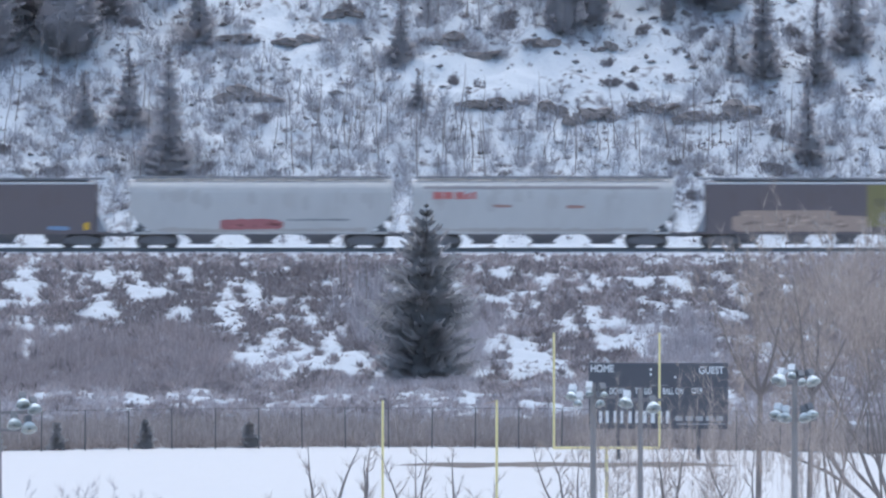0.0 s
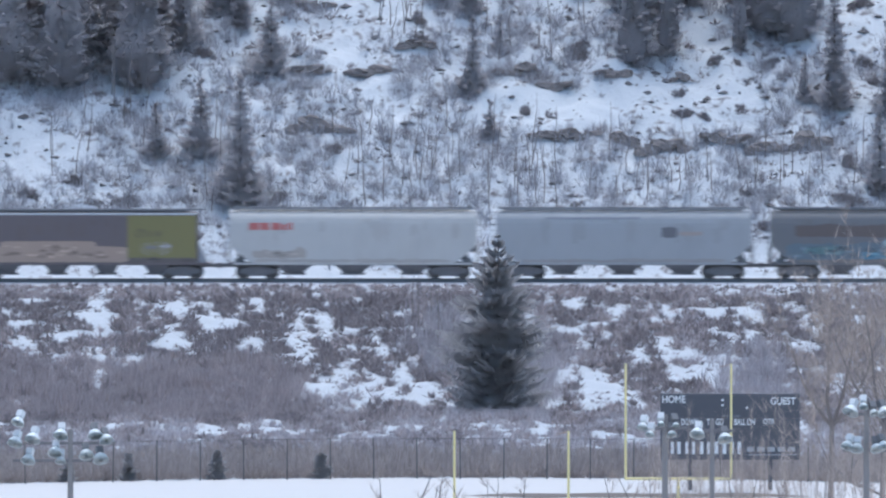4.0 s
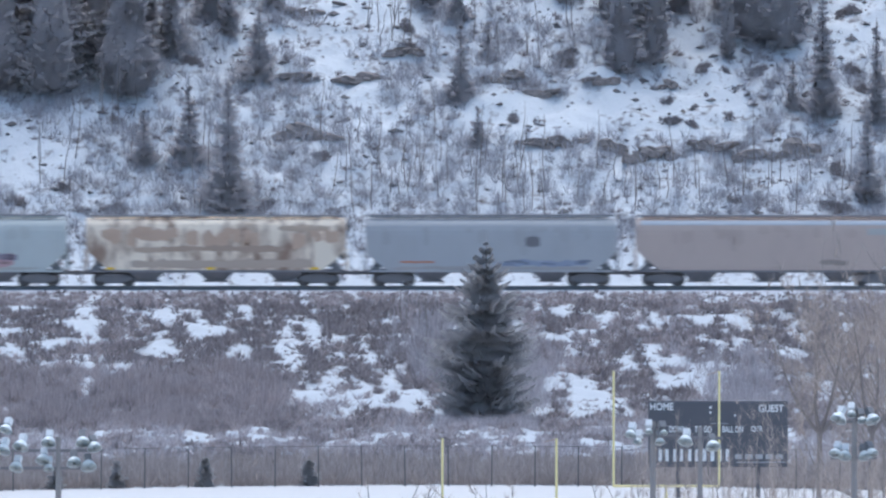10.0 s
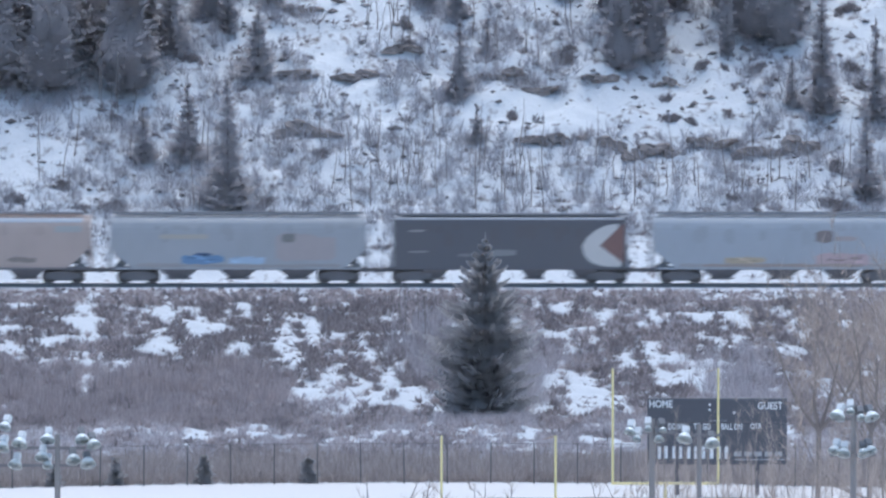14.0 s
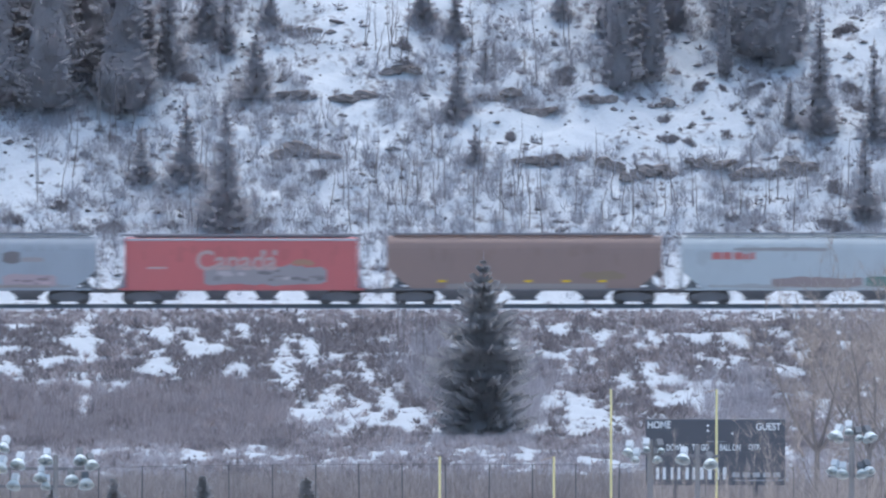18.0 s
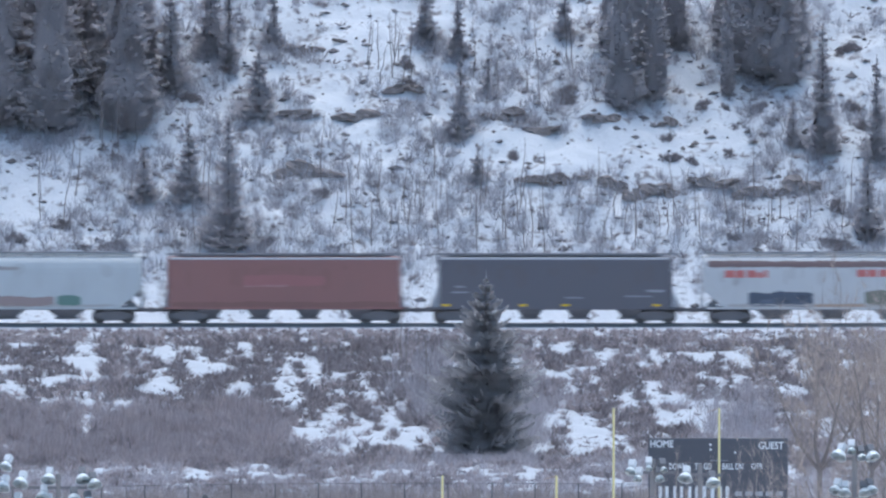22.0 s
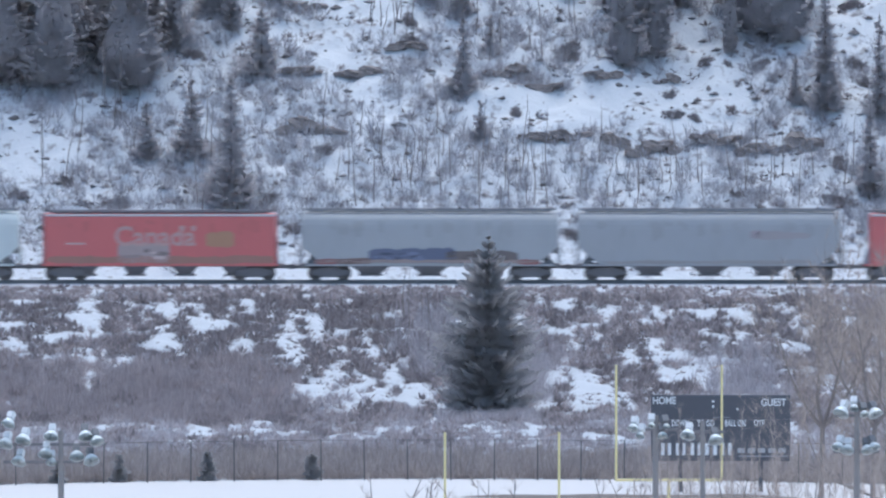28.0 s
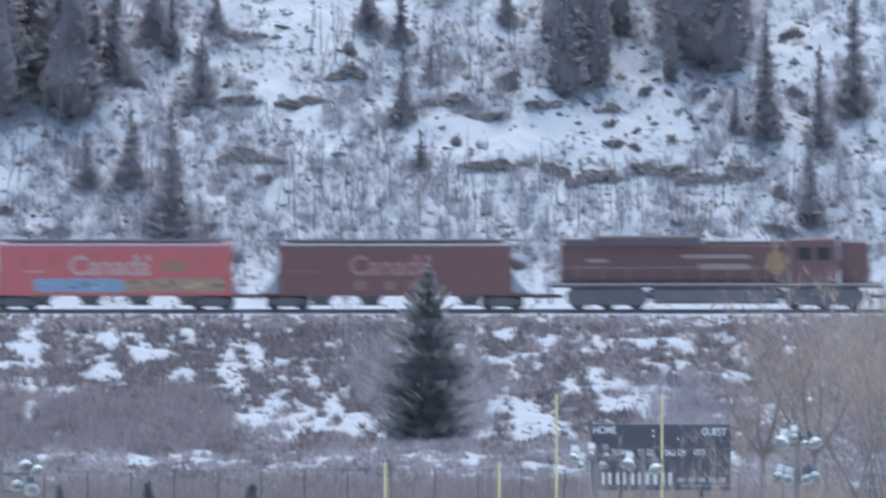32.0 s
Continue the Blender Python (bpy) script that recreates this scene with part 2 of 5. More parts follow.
def ground():
    xs = np.concatenate([[-3000, -1200, -500, -250, -120], np.arange(-70, -36, 2.0), np.arange(-36, 36.01, 0.3), np.arange(38, 71, 2.0), [120, 250, 500, 1200, 3000]])
    ys = np.concatenate([[-1900, -1700, -1650, -1596, -1560, -1500, -1400, -1320, -1250, -1000, -600, -400, -300], np.arange(-240, -194, 4.0), np.arange(-194, -172, 0.5), np.arange(-172, -16, 0.8), np.arange(-16, 10, 0.5), np.arange(10, 62, 0.3), np.arange(62, 120, 4.0), [140, 160, 200, 300, 600, 1200, 3000]])
    gx, gy = np.meshgrid(xs, ys)
    gz = ground_z(gx, gy)
    nx, ny = len(xs), len(ys)
    me = bpy.data.meshes.new("ground")
    me.vertices.add(nx * ny)
    me.vertices.foreach_set("co", np.stack([gx, gy, gz], -1).astype(np.float32).ravel())
    i, j = np.meshgrid(np.arange(nx - 1), np.arange(ny - 1))
    a = (j * nx + i).ravel()
    quads = np.stack([a, a + 1, a + nx + 1, a + nx], -1).astype(np.int32)
    me.loops.add(quads.size)
    me.loops.foreach_set("vertex_index", quads.ravel())
    me.polygons.add(len(quads))
    me.polygons.foreach_set("loop_start", np.arange(0, quads.size, 4, dtype=np.int32))
    me.polygons.foreach_set("use_smooth", np.ones(len(quads), bool))
    me.materials.append(SNOW)
    me.materials.append(BANK)
    me.materials.append(SLOPE)
    me.materials.append(TRACKSIDE)
    cy = 0.5 * (ys[:-1] + ys[1:])
    row = np.where((cy > -176) & (cy < -9), 1, np.where(cy > 12, 2, np.where(cy > 2.5, 0, np.where(cy > -9.1, 3, 0)))).astype(np.int32)
    cx = 0.5 * (xs[:-1] + xs[1:])
    row = np.repeat(row[:, None], nx - 1, 1)
    edge = -177.0 - 0.0135 * np.minimum(np.abs(cx), 34) ** 2
    row = np.where((cy[:, None] > edge[None]) & (cy[:, None] < -100), 1, row)
    me.polygons.foreach_set("material_index", row.ravel().astype(np.int32))
    me.update(calc_edges=True)
    tagged(new("ground", me), "snow-covered field, brushy bank and steep snowy hillside", "ground", kind="structure")


ground()

# ---- railway ----
TRACK_Z = 6.0


def rails():
    for y in (-0.72, 0.72):
        s = Shape()
        s.add([(x, y + a, z) for x in (-600, 600) for a, z in ((-0.075, 5.76), (0.075, 5.76), (0.02, 5.82), (0.036, 5.96), (0.036, TRACK_Z), (-0.036, TRACK_Z), (-0.036, 5.96), (-0.02, 5.82))],
              [tuple(range(7, -1, -1)), tuple(range(8, 16))] + [(i, (i + 1) % 8, (i + 1) % 8 + 8, i + 8) for i in range(8)])
        tagged(new("rail", s.mesh("rail", STEEL)), "dark steel rail on a snow-covered track bed", "rail", "rails of the track", "structure")
    s = Shape()
    s.prism([(-600, 5.3), (600, 5.3), (600, 5.80), (-600, 5.80)], -1.5, 1.5)
    tagged(new("track_bed", s.mesh("track_bed", mat("dirty_track_snow", (0.55, 0.56, 0.58), 0.85, vary=0.15, scale=0.6, fine=4, second=(0.2, 0.19, 0.19), amount=0.42, soft=0.1))), "track bed of ballast under dirty snow", "track bed", kind="structure")


rails()

# ---- train ----
SPEED = 12.906
# where each coupling stands at the start, in metres along the track
COUPLINGS = [-34.34, -16.72, 1.27, 19.18, 36.70, 53.68, 71.16, 88.68, 105.77, 123.57, 140.77, 159.00, 176.52, 193.54, 211.09, 228.36, 247.06, 265.41, 282.35, 299.87, 317.78, 334.90, 351.63, 369.22, 387.20, 404.43, 422.85]


class Form:
    """Shape of a hopper body: half length at the roof, half width, how far the ends slope in below the height cut."""

    def __init__(self, half, width, top, eave, sill, slope, cut, power):
        self.half, self.width, self.top, self.eave, self.sill, self.slope, self.cut, self.power = half, width, top, eave, sill, slope, cut, power

    def side(self, z):
        if self.power > 20:
            return self.width if z <= self.eave else self.width * max(0.0, (self.top - z) / (self.top - self.eave))
        mid, high = 0.5 * (self.top + self.sill) - 0.12, 0.5 * (self.top - self.sill) + 0.12
        u = min(1.0, abs(z - mid) / high)
        power = self.power if z > mid else 9.0
        return self.width * (1 - u ** power) ** (1 / power)

    def end(self, z):
        if z >= self.cut:
            return self.half
        u = (self.cut - z) / (self.cut - self.sill)
        return self.half - self.slope * u ** 1.3


def body_shape(f):
    zs = list(np.linspace(f.sill, f.eave, 11)) + list(np.linspace(f.eave, f.top, 6))[1:]
    section = [(-f.side(z), z) for z in zs] + [(f.side(z), z) for z in reversed(zs[:-1])]
    k, s = len(section), Shape()
    steps = (-1.0, -0.997, -0.5, 0.0, 0.5, 0.997, 1.0)
    verts = []
    for u in steps:
        inset = 0.97 if abs(u) == 1 else 1.0
        verts += [(u * f.end(z), y * inset, z) for y, z in section]
    faces = []
    for r in range(len(steps) - 1):
        for i in range(k):
            j = (i + 1) % k
            faces.append((r * k + i, r * k + k + i, r * k + k + j, r * k + j))
    base = (len(steps) - 1) * k
    for start, order in ((0, 1), (base, -1)):
        for i in range(k // 2):
            q = (start + i, start + i + 1, start + k - 2 - i, start + k - 1 - i)
            q = tuple(dict.fromkeys(q))
            if len(q) > 2:
                faces.append(q[::order])
    return s.add(verts, faces)


def side_patch(f, x0, x1, z0, z1, seed=0, ragged=0.0, lift=0.006):
    """A painted patch that follows the body's near side, with an even or ragged outline."""
    n = max(2, int((x1 - x0) / 0.10)) if ragged else max(2, int((x1 - x0) / 1.5))

    def wave(x, k):
        cells = ((x * 0.9, 0.40), (x * 2.3, 0.33), (x * 5.0, 0.27))
        total = 0.0
        for q, (c, w) in enumerate(cells):
            a, b = math.floor(c), c - math.floor(c)
            h = [math.sin((a + s) * 127.1 + seed * 31.7 + k * 74.7 + q * 19.3) * 43758.5453 for s in (0, 1)]
            h = [v - math.floor(v) for v in h]
            total += w * (h[0] + (h[1] - h[0]) * b * b * (3 - 2 * b))
        return total

    verts, faces, rows = [], [], 5
    for i in range(n + 1):
        u = i / n
        x = x0 + (x1 - x0) * u
        end = max(0.0, 1 - min(u, 1 - u) * (x1 - x0) / 0.35) * (0.2 if ragged else 0)
        lo = z0 + (z1 - z0) * min(0.45, 0.6 * ragged * wave(x, 0) + end * wave(x, 2))
        hi = z1 - (z1 - z0) * min(0.5, 0.9 * ragged * wave(x, 1) + end * wave(x, 3))
        for r in range(rows):
            z = lo + (hi - lo) * r / (rows - 1)
            verts.append((x, -f.side(z) - lift, z))
    for i in range(n):
        for r in range(rows - 1):
            a = i * rows + r
            faces.append((a, a + rows, a + rows + 1, a + 1))
    return Shape().add(verts, faces)


def truck_shapes():
    frame_s = Shape()
    for y in (-1.06, 1.06):
        outline = [(-1.2, 0.62), (-1.2, 0.40), (-0.72, 0.30), (-0.45, 0.20), (0.45, 0.20), (0.72, 0.30), (1.2, 0.40), (1.2, 0.62), (0.5, 0.82), (-0.5, 0.82)]
        frame_s.prism(outline, y - 0.08, y + 0.08)
        for x in (-0.2, 0.0, 0.2):
            frame_s.tube([(x, y, 0.28), (x, y, 0.7)], [0.08, 0.08], 8)
        for x in (-0.89, 0.89):
            frame_s.box(x - 0.16, x + 0.16, y - 0.14, y + 0.14, 0.36, 0.66)
    frame_s.box(-0.2, 0.2, -1.1, 1.1, 0.5, 0.86)
    wheels = Shape()
    for y in (-0.74, 0.74):
        out = math.copysign(1, y)
        rings = [(0.0, 0.07), (0.14, 0.07), (0.16, 0.03), (0.36, 0.03), (0.38, 0.065), (0.44, 0.065), (0.455, -0.05), (0.485, -0.055), (0.485, -0.08), (0.0, -0.08)]
        n, verts, faces = 20, [], []
        for r, a in rings:
            verts += [(r * math.cos(2 * math.pi * k / n), y + out * a, r * math.sin(2 * math.pi * k / n)) for k in range(n)]
        for i in range(len(rings) - 1):
            for k in range(n):
                q = (k + 1) % n
                faces.append((i * n + k, i * n + q, i * n + n + q, i * n + n + k))
        wheels.add(verts, faces)
    wheels.tube([(0, -1.0, 0), (0, 1.0, 0)], [0.08, 0.08], 8)
    return frame_s.mesh("truck", UNDER), wheels.mesh("wheelset", WHEEL)


TRUCK_MESH, WHEEL_MESH = truck_shapes()
WHEELSETS, ROLLING = [], []


def truck(car, x):
    t = part("truck", TRUCK_MESH, UNDER, car, "", pose(x, 0, 0))
    for a in (-0.89, 0.89):
        w = part("wheelset", WHEEL_MESH, WHEEL, t, "", pose(a, 0, 0.46))
        WHEELSETS.append((w, a))


def coupler_shape():
    s = Shape()
    s.box(-0.75, 0.55, -0.1, 0.1, 0.74, 0.96, 0.02)
    s.prism([(0.45, 0.68), (0.62, 0.68), (0.76, 0.74), (0.76, 0.98), (0.62, 1.02), (0.45, 1.02)], -0.17, 0.13)
    return s.mesh("coupler", UNDER)


COUPLER = coupler_shape()


def ladder_shape(height):
    s = Shape()
    for x in (-0.2, 0.2):
        s.tube([(x, 0, 0), (x, 0, height)], [0.018, 0.018], 5)
    for z in np.arange(0.2, height, 0.38):
        s.tube([(-0.2, 0, z), (0.2, 0, z)], [0.014, 0.014], 5)
    return s


def paint(name, col, rust=0.30):
    if "rusty" in name:
        return mat(name, col, 0.7, vary=0.08, scale=0.55, fine=1.5, bump=0.1, second=(0.33, 0.22, 0.16), amount=0.47, soft=0.07, streak=0.45)
    dull = tuple(0.72 * c + 0.28 * g for c, g in zip(col, (0.15, 0.125, 0.11)))
    return mat(name, col, 0.6, vary=0.08, scale=0.35, fine=1.6, bump=0.1, second=dull, amount=rust, soft=0.25, streak=0.45)


def hopper_car(x, pitch, style, colour, label, pockets, marks):
    """style: 'box' flat-sided, 'round' with curved sides, 'long' with sloping ends."""
    car = thing("hopper_car", pose(x, 0, TRACK_Z), label, "hopper car", "cars of the grain train")
    if style == "box":
        f = Form(7.3, 1.56, 4.28, 4.08, 0.98, 0.0, 0.99, 99)
    elif style == "round":
        f = Form(pitch / 2 - 0.62, 1.62, 4.38, 3.85, 0.98, 1.5, 2.3, 4.0)
    else:
        f = Form(pitch / 2 - 0.62, 1.60, 4.36, 3.9, 0.98, 1.6, 2.5, 4.5)
    skin = paint(*colour)
    half = pitch / 2 - 0.45
    part("body", body_shape(f), skin, car, smooth=False)
    # under frame, side sills and end platforms
    s = Shape()
    s.box(-half, half, -0.28, 0.28, 0.86, 1.04)
    for e in (-1, 1):
        s.box(*sorted((e * half, e * (half - 0.3))), -1.5, 1.5, 0.90, 1.04)
        s.box(*sorted((e * (half - 3.1), e * (half - 0.5))), -1.42, 1.42, 0.92, 1.02)
    part("underframe", s, UNDER, car)
    for y in (-1.5, 1.5):
        part("side_sill", Shape().box(-half + 0.4, half - 0.4, y - 0.06, y + 0.06, 0.93, 1.06), UNDER if style == "long" else skin, car)
    # hopper pockets with sloping sides and a gate box
    gap, wide, low_wide = {4: (3.15, 0.86, 0.40), 3: (3.78, 1.26, 0.50)}[pockets]
    if style == "long":
        gap, wide, low_wide = 4.4, 1.15, 0.55
    for k in range(pockets):
        c = (k - (pockets - 1) / 2) * gap
        s = Shape()
        top, mid, low = f.sill + 0.06, 0.92 if style == "long" else 0.95, 0.36
        s.add([(c + a * (wide + 0.12), b * 1.45, top) for a, b in ((-1, -1), (1, -1), (1, 1), (-1, 1))] + [(c + a * wide, b * 1.4, mid) for a, b in ((-1, -1), (1, -1), (1, 1), (-1, 1))] + [(c + a * low_wide, b * 0.8, low) for a, b in ((-1, -1), (1, -1), (1, 1), (-1, 1))],
              [(q + i, q + (i + 1) % 4, q + 4 + (i + 1) % 4, q + 4 + i) for q in (0, 4) for i in range(4)] + [(11, 10, 9, 8), (0, 3, 2, 1)])
        pocket = part("hopper_pocket", s, UNDER, car)
        part("gate", Shape().box(c - low_wide - 0.25, c + low_wide + 0.25, -0.9, 0.9, low - 0.08, low + 0.03), UNDER, pocket)
    for x_t in (-1, 1):
        truck(car, x_t * (half - 1.95))
        part("coupler", COUPLER, UNDER, car, "", pose(x_t * (half - 0.12), 0, 0, 0, 0, 0 if x_t > 0 else 180))
    # roof hatches, walkway
    s = Shape()
    s.box(-f.half + 0.5, f.half - 0.5, -0.46, 0.46, f.top - 0.02, f.top + 0.12, 0.02)
    part("hatch_trough", s, ROOFW if style == "box" else skin, car)
    reach = half - 0.5 if style == "box" else f.half - 0.15
    for y in (-0.95, 0.95):
        s = Shape()
        s.box(-reach, reach, y - 0.22, y + 0.22, f.top + 0.10, f.top + 0.16)
        for q in np.arange(-f.half + 0.4, f.half, 1.6):
            s.box(q - 0.03, q + 0.03, y - 0.2, y + 0.2, f.top - 0.2, f.top + 0.11)
        part("roof_walkway", s, ROOFW, car)
    # ends: posts, ladders, slope sheet, brake gear
    for e in (-1, 1):
        s = Shape()
        if style == "box":
            for y in (-1.42, 1.42):
                s.box(*sorted((e * (f.half + 0.04), e * (f.half + 0.13))), y - 0.06, y + 0.06, 0.99, 4.2)
            s.box(*sorted((e * (f.half + 0.04), e * (f.half + 0.13))), -1.36, 1.36, 4.0, 4.12)
            part("end_frame", s, skin, car)
            s = Shape()
            a, b = e * (f.half + 0.02), e * (half - 0.35)
            s.add([(a, -1.3, 1.05), (b, -1.3, 1.05), (a, -1.3, 2.6), (a, 1.3, 1.05), (b, 1.3, 1.05), (a, 1.3, 2.6)], [(0, 1, 2), (3, 5, 4), (1, 4, 5, 2), (0, 3, 4, 1), (0, 2, 5, 3)])
            part("end_slope_sheet", s, mat("frosted_end_sheet", (0.48, 0.49, 0.52), 0.8, vary=0.2, scale=1.2), car)
            part("ladder", ladder_shape(3.1), ROOFW, car, "", pose(e * (half - 0.25), -1.45, 1.0))
        else:
            for y in (-1.25, 1.25):
                s.tube([(e * (half - 0.15), y, 1.0), (e * (f.half - 0.1), y, f.cut)], [0.045, 0.045], 6)
                s.tube([(e * (half - 0.1), y, 1.0), (e * (half - 0.1), y, 2.3), (e * (f.half - 0.2), y, 2.5)], [0.03, 0.03, 0.03], 6)
            s.box(*sorted((e * (half - 0.1), e * (half - 0.2))), -1.3, 1.3, 1.04, 1.12)
            part("end_frame", s, skin, car)
            part("ladder", ladder_shape(f.top - 1.05), ROOFW, car, "", pose(e * (f.half + 0.12), -1.1, 1.0, 0, 0, 25 * e))
            s = Shape()
            s.tube([(e * (half - 0.7), -0.95, 1.5), (e * (half - 1.6), -0.95, 1.5)], [0.25, 0.25], 10)
            s.box(*sorted((e * (half - 0.5), e * (half - 1.1))), -1.15, -0.8, 1.05, 1.32)
            part("brake_reservoir", s, mat("frosty_grey_gear", (0.25, 0.25, 0.26), 0.7, vary=0.3, scale=3), car)
            if e > 0:
                s = Shape()
                s.tube([(half - 0.35, -1.0, 1.95), (half - 0.35, -1.05, 1.95)], [0.26, 0.26], 12)
                part("brake_wheel", s, UNDER, car)
                part("valve_box", Shape().box(half - 1.5, half - 1.1, -1.0, -0.7, 1.7, 2.05, 0.03), mat("frosty_grey_gear", (0.25, 0.25, 0.26)), car)
    if style == "box":
        for y in (-1, 1):
            part("roof_eave", Shape().box(-7.3, 7.3, *sorted((y * 1.30, y * 1.585)), 4.09, 4.22, 0.02), mat("frosted_roof_edge", (0.55, 0.56, 0.58), 0.7, vary=0.2, scale=0.8), car)
    # weather streaks that run down from the roof
    rng, s = random.Random(int(x * 31)), Shape()
    heavy = "rusty" in colour[0]
    for _ in range(26 if heavy else 15):
        c, w = rng.uniform(-f.half + 0.9, f.half - 1.3), rng.uniform(0.15, 0.75) * (1.5 if heavy else 1.0)
        low = rng.uniform(2.5, 3.5) if rng.random() < 0.6 else rng.uniform(1.8, 2.6)
        streak = side_patch(f, c, c + w, low, 4.02, rng.randrange(999), 0.5, 0.003)
        s.add(streak.v[0], streak.f)
    stain = (0.58, 0.41, 0.30) if heavy else tuple(0.86 * c + 0.14 * g for c, g in zip(colour[1], (0.22, 0.17, 0.14)))
    tagged(part("weathering", s, mat("streaks_" + colour[0], stain, 0.8, vary=0.12, scale=0.8, streak=0.5), car), kind="stuff")
    if style == "round":
        grime = tuple(0.62 * c + 0.38 * g for c, g in zip(colour[1], (0.36, 0.27, 0.22)))
        part("grime_band", side_patch(f, -f.half + 1.7, f.half - 1.7, 1.0, 1.42, int(x * 7), 0.7, 0.004), mat("grime_" + colour[0], grime, 0.8, vary=0.2, scale=0.8, streak=0.5), car)
    for name, col, x0, x1, z0, z1, ragged in marks:
        if name == "word":
            letters("Canada", z1, x1, x0, z0, car, mat("mark_word_%d_%d_%d" % tuple(int(99 * c) for c in col), col, 0.6, vary=0.12, scale=1.2), -f.width - 0.014)
            continue
        if name.endswith("_shape"):
            s = Shape()
            s.prism(x0, -f.width - x1, -f.width - x1 + 0.004)
            part(name, s, mat("mark_" + name + "_%d_%d_%d" % tuple(int(99 * c) for c in col), col, 0.6, vary=0.12, scale=1.2), car)
            continue
        if name == "graffiti" and x1 - x0 > 1.8:
            rng = random.Random(int(x0 * 13 + 500))
            for _ in range(int((x1 - x0) * 2.0)):
                c, w, t = rng.uniform(x0 + 0.2, x1 - 0.6), rng.uniform(0.25, 0.9), rng.choice((0.6, 0.78, 1.2, 1.4))
                lo = z0 + (z1 - z0) * rng.uniform(0.15, 0.55)
                hue = tuple(min(0.8, q * t) for q in col)
                part("tag_stroke", side_patch(f, c, c + w, lo, lo + (z1 - z0) * rng.uniform(0.15, 0.35), rng.randrange(999), 0.45, 0.010), mat("tag_%d_%d_%d" % tuple(int(99 * q) for q in hue), hue, 0.6, vary=0.15, scale=2), car)
        kind = mat("mark_" + name + "_%d_%d_%d" % tuple(int(99 * c) for c in col), col, 0.6, vary=0.12, scale=1.2)
        xs = sorted((x0, x1))
        part(name, side_patch(f, xs[0], xs[1], z0, z1, int(x0 * 17 + 90), ragged, 0.012 if "letter" in name or name == "reflector" else 0.006), kind, car)
    return car


def locomotive(x):
    """A six-axle diesel at the rear, long hood towards the cars."""
    car = thing("locomotive", pose(x, 0, TRACK_Z), "dark red diesel locomotive with gold emblem, pushing the train", "locomotive")
    red = paint("locomotive_red_paint", (0.225, 0.125, 0.12), 0.35)
    dark = mat("locomotive_dark_roof", (0.165, 0.13, 0.13), 0.7, vary=0.2)
    f = Form(9.0, 0.98, 4.45, 4.2, 1.75, 0.0, 1.76, 99)
    s = Shape()
    s.box(-10.6, 10.6, -1.5, 1.5, 1.42, 1.72, 0.03)
    part("platform", s, dark, car)
    s = Shape()
    s.box(-10.62, 10.62, -1.525, -1.505, 1.60, 1.70)
    part("platform_stripe", s, mat("worn_white_stripe", (0.5, 0.49, 0.48), 0.6, vary=0.3, scale=1.5), car, "worn white edge stripe")
    s = Shape()
    s.box(-9.9, 4.6, -0.95, 0.95, 1.73, 4.15, 0.05)
    part("long_hood", s, red, car)
    s = Shape()
    s.box(-9.7, -7.75, -1.1, 1.1, 3.9, 4.48, 0.06)
    s.box(-7.7, -0.9, -1.4, 1.4, 4.0, 4.68, 0.08)
    s.box(-0.8, 4.4, -0.8, 0.8, 4.15, 4.35, 0.05)
    part("radiator_housing", s, dark, car)
    for k in range(7):
        s = Shape()
        s.box(-8.2 + k * 1.75, -6.75 + k * 1.75, -0.985, -0.955, 1.95, 3.45, 0.008)
        part("hood_door", s, red, car)
    s = Shape()
    s.prism([(4.7, 1.73), (7.6, 1.73), (7.9, 2.9), (7.6, 4.5), (4.7, 4.42)], -1.5, 1.5)
    part("cab", s, red, car)
    for a in (5.2, 6.4):
        s = Shape()
        s.box(a, a + 0.85, -1.53, -1.505, 3.2, 4.0, 0.008)
        part("cab_window", s, mat("dark_window_glass", (0.03, 0.035, 0.04), 0.1, vary=0.05, bump=0), car)
    s = Shape()
    s.prism([(7.92, 1.73), (9.8, 1.73), (9.7, 4.1), (9.4, 4.28), (7.92, 4.3)], -1.0, 1.0)
    part("short_hood", s, red, car)
    s = Shape()
    s.tube([(-4.3, -0.7, 1.0), (4.3, -0.7, 1.0)], [0.3, 0.3], 12)
    s.box(-4.0, 4.0, -1.4, 1.4, 0.40, 1.40, 0.12)
    part("fuel_tank", s, UNDER, car)
    for c in (-6.9, 6.9):
        t = Shape()
        for y in (-1.06, 1.06):
            t.prism([(-2.5, 0.4), (-2.1, 0.3), (2.1, 0.3), (2.5, 0.4), (2.6, 1.0), (2.2, 1.34), (-2.2, 1.34), (-2.6, 1.0)], y - 0.1, y + 0.1)
            for q in (-1.85, 0, 1.85):
                t.box(q - 0.22, q + 0.22, y - 0.16, y + 0.16, 0.3, 0.8)
        t.box(-0.4, 0.4, -1.1, 1.1, 0.5, 1.1)
        tr = part("truck", t, UNDER, car, "", pose(c, 0, 0))
        for a in (-1.85, 0.0, 1.85):
            w = part("wheelset", WHEEL_MESH, WHEEL, tr, "", pose(a, 0, 0.46))
            WHEELSETS.append((w, a))
    s = Shape()
    for k in range(13):
        q = -10.4 + k * 1.6
        s.tube([(q, -1.48, 1.7), (q, -1.48, 2.7)], [0.02, 0.02], 5)
    s.tube([(-10.4, -1.48, 2.7), (4.4, -1.48, 2.7)], [0.02, 0.02], 5)
    part("handrail", s, mat("pale_handrail", (0.4, 0.36, 0.34), 0.6), car)
